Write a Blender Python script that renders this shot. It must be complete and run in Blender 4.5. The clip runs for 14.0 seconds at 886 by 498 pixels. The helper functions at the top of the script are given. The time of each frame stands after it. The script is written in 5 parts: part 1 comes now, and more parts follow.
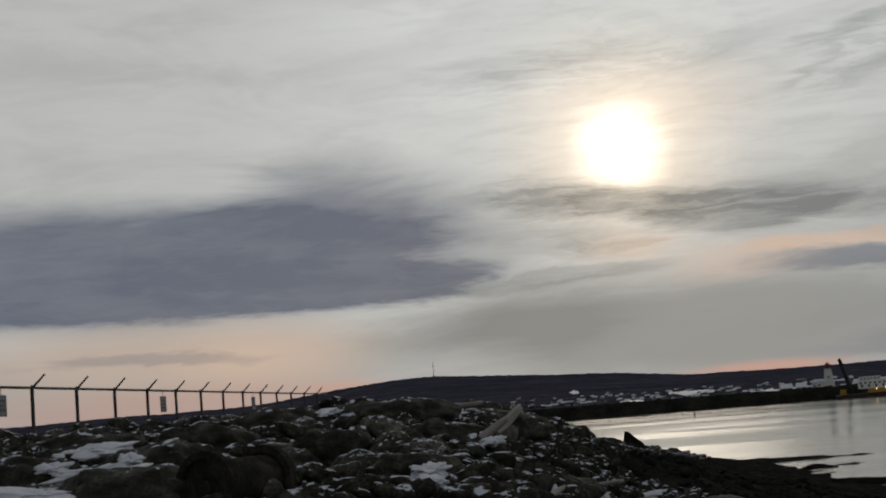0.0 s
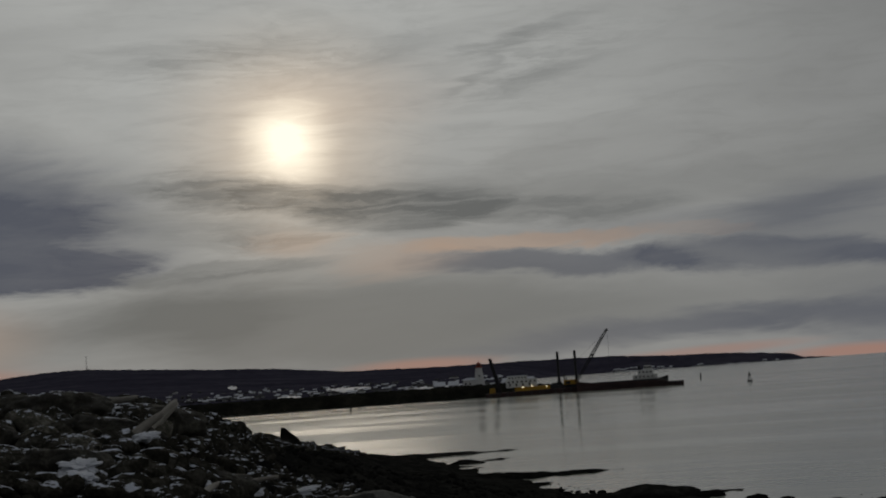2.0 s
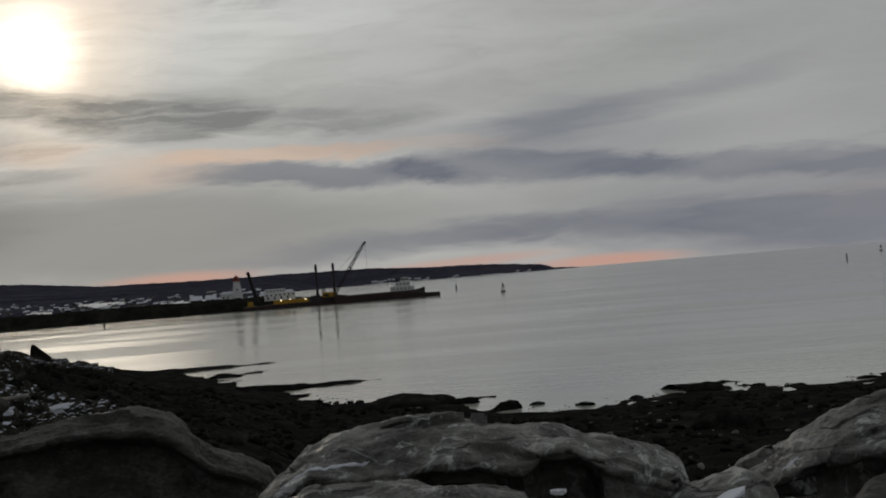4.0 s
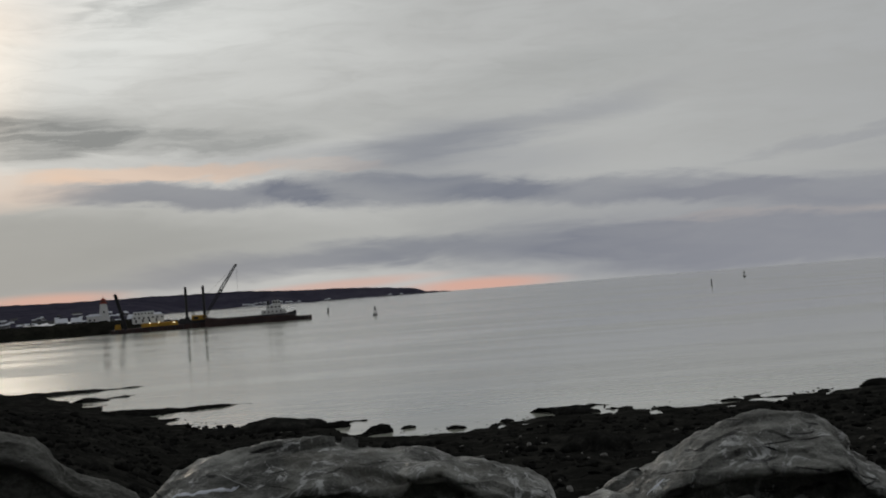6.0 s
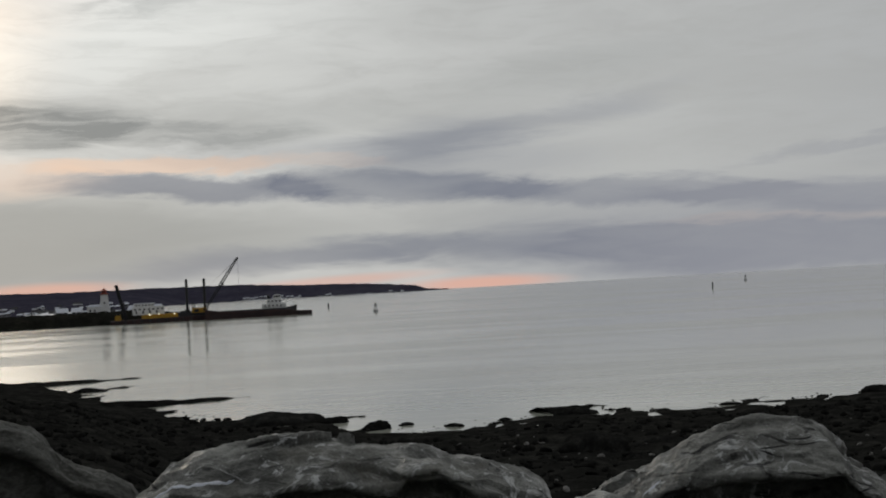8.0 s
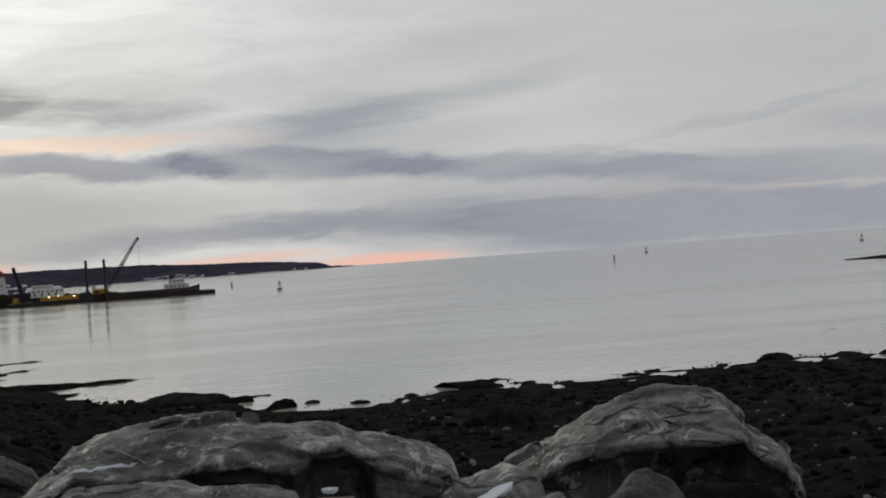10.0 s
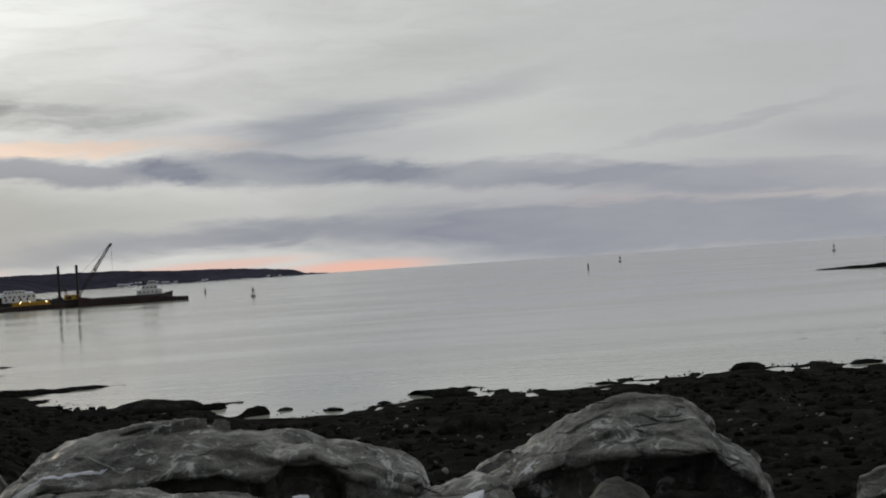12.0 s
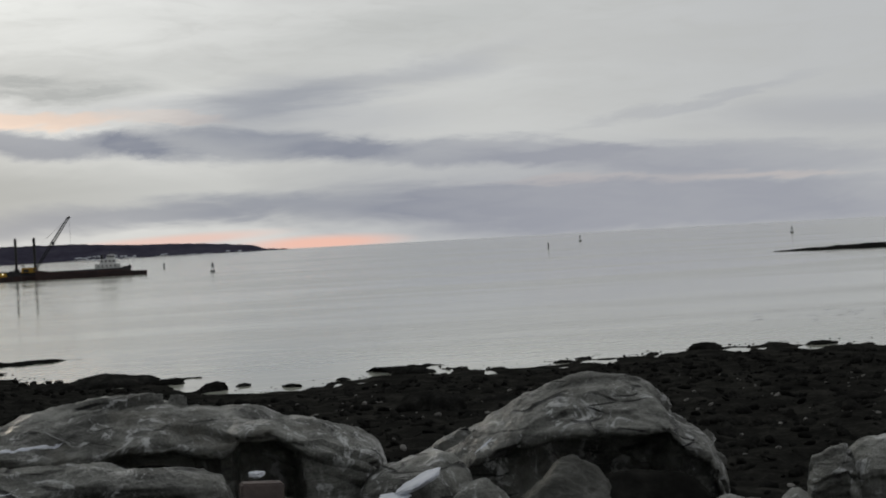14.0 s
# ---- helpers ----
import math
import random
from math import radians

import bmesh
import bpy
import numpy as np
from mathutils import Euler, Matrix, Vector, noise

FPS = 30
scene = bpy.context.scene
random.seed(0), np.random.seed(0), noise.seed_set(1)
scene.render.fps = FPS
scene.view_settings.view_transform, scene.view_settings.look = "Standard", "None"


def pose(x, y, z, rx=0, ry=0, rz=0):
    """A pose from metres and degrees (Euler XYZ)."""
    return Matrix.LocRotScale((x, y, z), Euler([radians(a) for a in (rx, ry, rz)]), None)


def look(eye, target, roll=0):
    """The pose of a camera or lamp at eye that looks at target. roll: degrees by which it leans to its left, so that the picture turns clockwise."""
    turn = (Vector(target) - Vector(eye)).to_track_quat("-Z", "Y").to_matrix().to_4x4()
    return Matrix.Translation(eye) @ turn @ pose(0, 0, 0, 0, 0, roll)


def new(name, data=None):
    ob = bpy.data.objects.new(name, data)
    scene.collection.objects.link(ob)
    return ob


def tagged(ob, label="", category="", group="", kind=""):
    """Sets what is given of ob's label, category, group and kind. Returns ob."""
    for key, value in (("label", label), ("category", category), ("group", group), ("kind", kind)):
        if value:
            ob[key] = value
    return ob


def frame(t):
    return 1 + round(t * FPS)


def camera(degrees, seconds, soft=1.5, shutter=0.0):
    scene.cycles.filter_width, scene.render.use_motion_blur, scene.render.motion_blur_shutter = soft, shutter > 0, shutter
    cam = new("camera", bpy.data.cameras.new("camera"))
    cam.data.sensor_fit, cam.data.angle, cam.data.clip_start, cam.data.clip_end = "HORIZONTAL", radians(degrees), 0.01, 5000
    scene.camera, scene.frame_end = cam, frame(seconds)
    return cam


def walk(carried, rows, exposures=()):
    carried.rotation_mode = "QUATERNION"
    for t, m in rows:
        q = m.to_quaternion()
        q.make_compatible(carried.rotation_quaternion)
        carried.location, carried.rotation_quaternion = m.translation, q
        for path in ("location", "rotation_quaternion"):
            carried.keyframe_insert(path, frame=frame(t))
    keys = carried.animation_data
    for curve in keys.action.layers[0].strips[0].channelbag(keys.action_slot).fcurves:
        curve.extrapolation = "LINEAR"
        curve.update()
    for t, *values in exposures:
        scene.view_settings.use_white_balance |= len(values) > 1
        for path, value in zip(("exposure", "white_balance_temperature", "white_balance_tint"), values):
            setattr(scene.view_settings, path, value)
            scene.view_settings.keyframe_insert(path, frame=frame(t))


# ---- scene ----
EYE_Z = 10.0


def spot(az, r, z=0.0):
    """A place by its bearing (degrees to the right of +y), distance and height."""
    return Vector((r * math.sin(radians(az)), r * math.cos(radians(az)), z))


def view(az, el, roll, shift=0.0):
    eye = Vector((shift, 0, EYE_Z))
    return look(eye, eye + Vector((math.sin(radians(az)) * math.cos(radians(el)),
                                   math.cos(radians(az)) * math.cos(radians(el)), math.sin(radians(el)))) * 100, roll)


cam = camera(35.72, 14.0, soft=1.9)
walk(cam, [
    (0, view(-29.325, 6.729, -4.741, 0)),
    (0.5, view(-27.133, 6.177, -5.883, 0)),
    (1, view(-20.168, 7.893, -4.942, 0)),
    (1.5, view(-17.049, 6.433, -4.549, 0)),
    (2, view(-15.339, 5.481, -4.113, 0)),
    (2.5, view(-14.386, 5.189, -3.821, 0)),
    (3, view(-13.479, 4.283, -3.997, 0)),
    (3.5, view(-12.416, 4.106, -4.913, 0)),
    (4, view(-5.591, 1.094, -4.716, 0)),
    (4.2, view(-5.588, 0.124, -4.330, 0)),
    (6.3, view(0.098, 1.902, -4.442, 0)),
    (6.5, view(-0.562, 2.069, -4.196, 0)),
    (7, view(0.159, 2.449, -4.432, 0.003)),
    (7.5, view(-0.102, 2.238, -3.735, 0.005)),
    (8, view(-0.292, 1.555, -3.243, 0.008)),
    (8.5, view(0.001, 0.570, -3.422, 0.011)),
    (9, view(3.002, -0.111, -3.509, 0.013)),
    (9.2, view(3.338, 0.072, -3.821, 0.014)),
    (11.3, view(3.709, 0.385, -4.287, 0.026)),
    (11.5, view(3.990, -0.069, -3.930, 0.027)),
    (12, view(4.730, 0.562, -3.797, 0.029)),
    (12.5, view(4.254, 0.352, -3.610, 0.032)),
    (13, view(4.295, 0.796, -3.289, 0.035)),
    (13.5, view(5.285, 0.355, -3.063, 0.037)),
    (14, view(6.310, -0.473, -3.126, 0.04)),
], exposures=[(0.0, -2.38), (0.5, -2.55), (1.0, -3.0), (1.5, -3.18), (2.0, -3.1), (2.5, -3.0), (3.0, -2.88), (3.5, -2.75), (4.0, -2.4),
              (6.5, -2.06), (7.5, -2.06), (9.0, -1.68), (11.5, -1.76), (12.5, -1.7), (14.0, -1.66)])

# ---- sky and sun ----
SUN_AZ, SUN_EL = -21.56, 10.3


class Nodes:
    """Short hand for building a node tree."""

    def __init__(self, tree):
        self.tree = tree
        tree.nodes.clear()

    def add(self, kind, props=None, **inputs):
        node = self.tree.nodes.new(kind)
        given = props or {}
        if "operation" in given:
            node.operation = given["operation"]
        if "use_clamp" in given:
            node.use_clamp = given["use_clamp"]
        if "interpolation_type" in given:
            node.interpolation_type = given["interpolation_type"]
        if "data_type" in given:
            node.data_type = given["data_type"]
        if "blend_type" in given:
            node.blend_type = given["blend_type"]
        if "vector_type" in given:
            node.vector_type = given["vector_type"]
        if "gradient_type" in given:
            node.gradient_type = given["gradient_type"]
        if "sky_type" in given:
            node.sky_type = given["sky_type"]
        if "sun_disc" in given:
            node.sun_disc = given["sun_disc"]
        if "sun_elevation" in given:
            node.sun_elevation = given["sun_elevation"]
        if "sun_rotation" in given:
            node.sun_rotation = given["sun_rotation"]
        if "dust_density" in given:
            node.dust_density = given["dust_density"]
        if "feature" in given:
            node.feature = given["feature"]
        for key, value in inputs.items():
            self.put(node, key.replace("_", " "), value)
        return node

    def put(self, node, key, value):
        socket = node.inputs[int(key[1:])] if key[0] == "i" and key[1:].isdigit() else node.inputs[key]
        if isinstance(value, bpy.types.NodeSocket):
            self.tree.links.new(value, socket)
        elif isinstance(value, bpy.types.Node):
            self.tree.links.new(value.outputs[0], socket)
        else:
            socket.default_value = value

    def math(self, op, a, b=0.0, c=0.0, clamp=False):
        n = self.add("ShaderNodeMath", {"operation": op, "use_clamp": clamp}, i0=a, i1=b)
        if op in ("MULTIPLY_ADD", "SMOOTH_MIN"):
            self.put(n, "i2", c)
        return n.outputs[0]

    def ramp(self, value, lo, hi, to_lo=0.0, to_hi=1.0, smooth=True):
        n = self.add("ShaderNodeMapRange", {"interpolation_type": "SMOOTHSTEP" if smooth else "LINEAR"})
        for i, v in enumerate((value, lo, hi, to_lo, to_hi)):
            self.put(n, "i%d" % i, v)
        return n.outputs[0]

    def mix(self, fac, a, b, blend="MIX"):
        n = self.add("ShaderNodeMix", {"data_type": "RGBA", "blend_type": blend})
        for i, v in ((0, fac), (6, a), (7, b)):
            self.put(n, "i%d" % i, v)
        return n.outputs[2]

    def noise(self, vector, scale, detail=4.0, rough=0.55, distortion=0.0):
        return self.add("ShaderNodeTexNoise", None, Vector=vector, Scale=scale, Detail=detail, Roughness=rough, Distortion=distortion)


def rgb(r, g, b):
    return (r, g, b, 1.0)


world = bpy.data.worlds.new("world")
scene.world = world
world.use_nodes = True
W = Nodes(world.node_tree)
way = W.add("ShaderNodeTexCoord").outputs["Generated"]
part_xyz = W.add("ShaderNodeSeparateXYZ", None, i0=way)
az_deg = W.math("MULTIPLY", W.math("ARCTAN2", part_xyz.outputs[0], part_xyz.outputs[1]), 180 / math.pi)
el_deg = W.math("MULTIPLY", W.math("ARCSINE", part_xyz.outputs[2]), 180 / math.pi)
plain = W.add("ShaderNodeCombineXYZ", None, i0=az_deg, i1=el_deg, i2=0.0).outputs[0]
# long drawn-out cloud grain: stretched along the horizon, more so near it
drawn = W.add("ShaderNodeMapping", None, Vector=plain, Scale=(0.10, 0.42, 1), Rotation=(0, 0, radians(-3))).outputs[0]
grain = W.noise(drawn, 1.0, 7, 0.6, 0.6)
ripple = W.noise(W.add("ShaderNodeMapping", None, Vector=plain, Scale=(0.30, 1.5, 1), Rotation=(0, 0, radians(10))).outputs[0], 1.0, 6, 0.62, 1.0)
bent = W.add("ShaderNodeVectorMath", {"operation": "MULTIPLY_ADD"}, i0=W.add("ShaderNodeVectorMath", {"operation": "SUBTRACT"}, i0=grain.outputs["Color"], i1=(0.5, 0.5, 0.5)).outputs[0],
             i1=(8.0, 1.7, 0), i2=plain).outputs[0]
bent = W.add("ShaderNodeVectorMath", {"operation": "MULTIPLY_ADD"}, i0=W.add("ShaderNodeVectorMath", {"operation": "SUBTRACT"}, i0=ripple.outputs["Color"], i1=(0.5, 0.5, 0.5)).outputs[0],
             i1=(2.2, 0.62, 0), i2=bent).outputs[0]


def cloud(az, el, wide, high, tilt=0.0, weight=1.0, hard=0.55, at=None):
    """A soft bank of cloud: an ellipse in bearing and height."""
    m = W.add("ShaderNodeMapping", {"vector_type": "TEXTURE"}, Vector=at or bent, Location=(az, el, 0), Rotation=(0, 0, radians(tilt)), Scale=(wide, high, 1)).outputs[0]
    g = W.add("ShaderNodeTexGradient", {"gradient_type": "SPHERICAL"}, Vector=m).outputs["Fac"]
    return W.math("MULTIPLY", W.ramp(g, 0.0, hard), weight)


def total(values):
    out = values[0]
    for v in values[1:]:
        out = W.math("ADD", out, v)
    return W.math("MINIMUM", out, 1.0)


dark = total([
    cloud(-44.0, 7.0, 15.0, 3.2, -1, 0.85, 0.6), cloud(-34.8, 7.6, 8.0, 3.6, 8, 0.80, 0.6), cloud(-39.0, 5.6, 15.0, 1.3, 0, 0.60, 0.4),
    cloud(-30.5, 5.6, 5.0, 1.0, 6, 0.50), cloud(-41.5, 3.05, 6.0, 0.35, 0, 0.35), cloud(-29.5, 7.0, 4.5, 2.4, 10, 0.30, 0.9),
    cloud(-10.5, 4.62, 8.0, 0.80, -4, 0.72), cloud(-1.5, 4.25, 8.0, 0.85, -3, 0.62), cloud(7.0, 3.6, 9.0, 0.80, -3, 0.54), cloud(11.0, 2.0, 15.0, 2.5, -3, 0.50, 0.9), cloud(15.0, 0.1, 17.0, 0.9, 0, 0.30, 0.9, plain), cloud(-43.0, 7.1, 16.0, 3.2, 0, 0.42, 0.9, plain),
    cloud(17.0, 2.70, 11.0, 0.85, -3, 0.55), cloud(3.5, 1.55, 11.0, 1.2, 0, 0.50, 0.9), cloud(12.0, 0.9, 14.0, 1.7, 0, 0.70, 0.7), cloud(23.0, 0.7, 13.0, 1.4, 0, 0.55, 0.7),
    cloud(-6.5, 1.5, 11.0, 0.8, 2, 0.60, 0.8), cloud(-0.4, 6.1, 6.0, 1.4, 6, 0.48, 0.9), cloud(1.5, 5.0, 8.0, 1.3, 2, 0.30, 0.9), cloud(-6.0, 5.6, 9.0, 1.0, -4, 0.25, 0.9), cloud(24.0, 4.0, 9.0, 1.1, -4, 0.40, 0.8),
    cloud(4.5, 6.8, 9.0, 0.9, 10, 0.40, 0.9), cloud(16.5, 5.0, 7.0, 0.35, 8, 0.35, 0.8),
])
dim = total([
    cloud(-42.0, 2.2, 16.0, 3.4, 0, 0.70, 0.8),     cloud(-19.0, 2.6, 17.0, 3.4, 0, 0.80, 0.7), cloud(-27.0, 3.6, 8.0, 2.2, 0, 0.40, 0.9), cloud(-3.0, 2.4, 12.0, 2.2, 0, 0.35, 0.9), cloud(-9.0, 7.6, 14.0, 1.6, -2, 0.30, 0.9),
    cloud(5.0, 8.6, 9.0, 1.4, 8, 0.25, 0.9), cloud(-2.0, 13.5, 12.0, 3.0, 0, 0.10, 0.9),
])
under = total([
    cloud(-21.8, 8.15, 8.5, 0.95, -5, 0.80), cloud(-16.3, 7.35, 5.0, 1.3, 2, 0.75), cloud(-25.0, 5.15, 6.0, 0.55, 2, 0.55), cloud(-10.5, 6.9, 6.5, 0.8, -3, 0.60), cloud(-25.5, 6.9, 6.0, 1.1, -6, 0.40, 0.8),
    cloud(-24.0, 13.9, 7.0, 0.9, 6, 0.28, 0.9), cloud(-11.0, 14.0, 5.0, 0.45, 17, 0.36, 0.9), cloud(-10.5, 12.2, 4.5, 0.5, 14, 0.30, 0.9), cloud(-13.2, 12.6, 2.5, 0.5, 30, 0.28, 0.9), cloud(-17.0, 13.6, 5.0, 0.7, 8, 0.25, 0.9),
])
warm = total([
    cloud(-42.5, 3.0, 13.0, 2.6, 0, 0.60, 0.9, plain), cloud(-36.5, 2.6, 6.0, 2.4, 0, 0.45, 0.9, plain), cloud(-21.7, 6.25, 2.8, 1.0, 0, 0.55, 0.9),
    cloud(-17.5, 5.2, 4.5, 1.1, 0, 0.50, 0.9), cloud(-12.0, 5.65, 6.5, 0.48, 0, 0.75), cloud(-21.0, 11.0, 7.5, 4.5, 0, 0.18, 0.9, plain), cloud(-5.0, 5.35, 4.0, 0.3, -2, 0.25),
    cloud(15.0, 2.0, 9.0, 0.28, -2, 0.30), cloud(-19.0, 12.2, 8.0, 2.0, 0, 0.16, 0.9),
])
rose = total([
    cloud(-16.5, 0.70, 4.5, 0.45, 0, 0.75, 0.8, plain), cloud(1.2, 0.05, 4.6, 0.45, 0, 0.85, 0.8, plain), cloud(-5.0, 0.45, 6.0, 0.35, 2, 0.55, 0.8, plain),
    cloud(-41.0, 0.9, 14.0, 1.5, 0, 0.45, 0.8, plain), cloud(-34.0, 1.3, 2.5, 0.5, 0, 0.4, 0.8, plain),
])
# wide veil: light grey ahead, dimmer overhead and behind
ahead = W.ramp(part_xyz.outputs[1], -0.7, 0.9)
veil = W.mix(ahead, rgb(0.095, 0.100, 0.112), W.mix(W.ramp(az_deg, -20, 8), rgb(0.70, 0.71, 0.69), rgb(0.485, 0.495, 0.49)))
veil = W.mix(W.ramp(az_deg, 5, 24, 0.0, 0.75), veil, rgb(0.385, 0.395, 0.405))
veil = W.mix(W.ramp(el_deg, 25, 70, 0.0, 0.75), veil, rgb(0.19, 0.20, 0.22))
veil = W.mix(W.math("MULTIPLY", W.ramp(grain.outputs["Fac"], 0.38, 0.66), 0.30), veil, rgb(0.38, 0.385, 0.38))
veil = W.mix(W.math("MULTIPLY", W.ramp(ripple.outputs["Fac"], 0.42, 0.72), W.math("MULTIPLY", W.ramp(el_deg, 2, 10, 0.06, 0.27), W.ramp(az_deg, -36, -24, 0.35, 1.0))), veil, rgb(0.38, 0.385, 0.375))
veil = W.mix(W.math("MULTIPLY", W.ramp(el_deg, 7, 13), W.math("MULTIPLY", W.ramp(az_deg, 4, -14), W.ramp(az_deg, -40, -27))), veil, W.mix(1.0, veil, rgb(0.163, 0.17, 0.164), "ADD"))
veil = W.mix(dim, veil, rgb(0.292, 0.308, 0.306))
veil = W.mix(warm, veil, rgb(0.80, 0.60, 0.47))
body_tone = W.math("MULTIPLY", W.ramp(grain.outputs["Fac"], 0.25, 0.75, 1.08, 0.84, False), W.ramp(ripple.outputs["Fac"], 0.25, 0.75, 1.06, 0.93, False))
dark_color = W.mix(W.ramp(az_deg, -5, 14), rgb(0.162, 0.186, 0.242), rgb(0.272, 0.284, 0.322))
veil = W.mix(W.math("MULTIPLY", dark, body_tone, clamp=True), veil, dark_color)
bands = W.noise(W.add("ShaderNodeMapping", None, Vector=bent, Scale=(0.28, 3.4, 1), Rotation=(0, 0, radians(-4))).outputs[0], 1.0, 4, 0.6, 0.3)
under = W.math("MULTIPLY", under, W.ramp(bands.outputs["Fac"], 0.24, 0.68, 0.50, 1.10), clamp=True)
veil = W.mix(under, veil, rgb(0.250, 0.268, 0.274))
# fine ripples of the thin cloud round the sun
fine_cloud = W.noise(W.add("ShaderNodeMapping", None, Vector=bent, Scale=(0.55, 4.4, 1), Rotation=(0, 0, radians(5))).outputs[0], 1.0, 3, 0.6, 0.5)
rippled = total([cloud(-22.5, 8.3, 7.5, 2.2, -4, 0.55, 0.9), cloud(-23.0, 13.6, 9.0, 1.8, 4, 0.45, 0.9), cloud(-11.0, 13.0, 6.0, 2.4, 16, 0.35, 0.9), cloud(-22.5, 6.4, 5.0, 0.9, 0, 0.40, 0.9)])
veil = W.mix(W.math("MULTIPLY", rippled, W.ramp(fine_cloud.outputs["Fac"], 0.40, 0.66)), veil, W.mix(1.0, veil, rgb(0.62, 0.63, 0.64), "MULTIPLY"))
veil = W.mix(rose, veil, rgb(0.74, 0.42, 0.33))
# the veiled sun
sun_way = (math.sin(radians(SUN_AZ)) * math.cos(radians(SUN_EL)), math.cos(radians(SUN_AZ)) * math.cos(radians(SUN_EL)), math.sin(radians(SUN_EL)))
rag = W.math("MULTIPLY", W.math("SUBTRACT", ripple.outputs["Fac"], 0.5), 1.1)
off = W.math("ADD", W.math("MULTIPLY", W.math("ARCCOSINE", W.add("ShaderNodeVectorMath", {"operation": "DOT_PRODUCT"}, i0=way, i1=sun_way).outputs["Value"]), 180 / math.pi), rag)
core = W.math("MULTIPLY", W.math("POWER", W.ramp(off, 0.6, 2.5, 1.0, 0.0, False), 1.8), W.math("SUBTRACT", 1.0, W.math("MULTIPLY", under, 0.75)))
halo = W.math("POWER", W.ramp(off, 1.0, 7.0, 1.0, 0.0, False), 2.0)
veil = W.mix(W.math("MULTIPLY", halo, W.math("SUBTRACT", 1.0, W.math("MULTIPLY", under, 0.7))), veil, W.mix(1.0, veil, rgb(0.72, 0.53, 0.32), "ADD"))
veil = W.mix(core, veil, rgb(2.7, 2.42, 1.95))
clear = W.add("ShaderNodeTexSky", {"sky_type": "NISHITA", "sun_disc": False, "sun_elevation": radians(SUN_EL), "sun_rotation": radians(SUN_AZ), "dust_density": 2.0})
sky_shader = W.add("ShaderNodeBackground", None, Color=veil, Strength=3.8)
thin_shader = W.add("ShaderNodeBackground", None, Color=clear, Strength=0.003)
W.add("ShaderNodeOutputWorld", None, Surface=W.add("ShaderNodeAddShader", None, i0=sky_shader, i1=thin_shader))

sun = new("sun", bpy.data.lights.new("sun", "SUN"))
sun.data.energy, sun.data.angle, sun.data.color = 0.5, radians(12), (1.0, 0.86, 0.68)
sun.matrix_world = look(Vector(sun_way) * 100, (0, 0, 0))


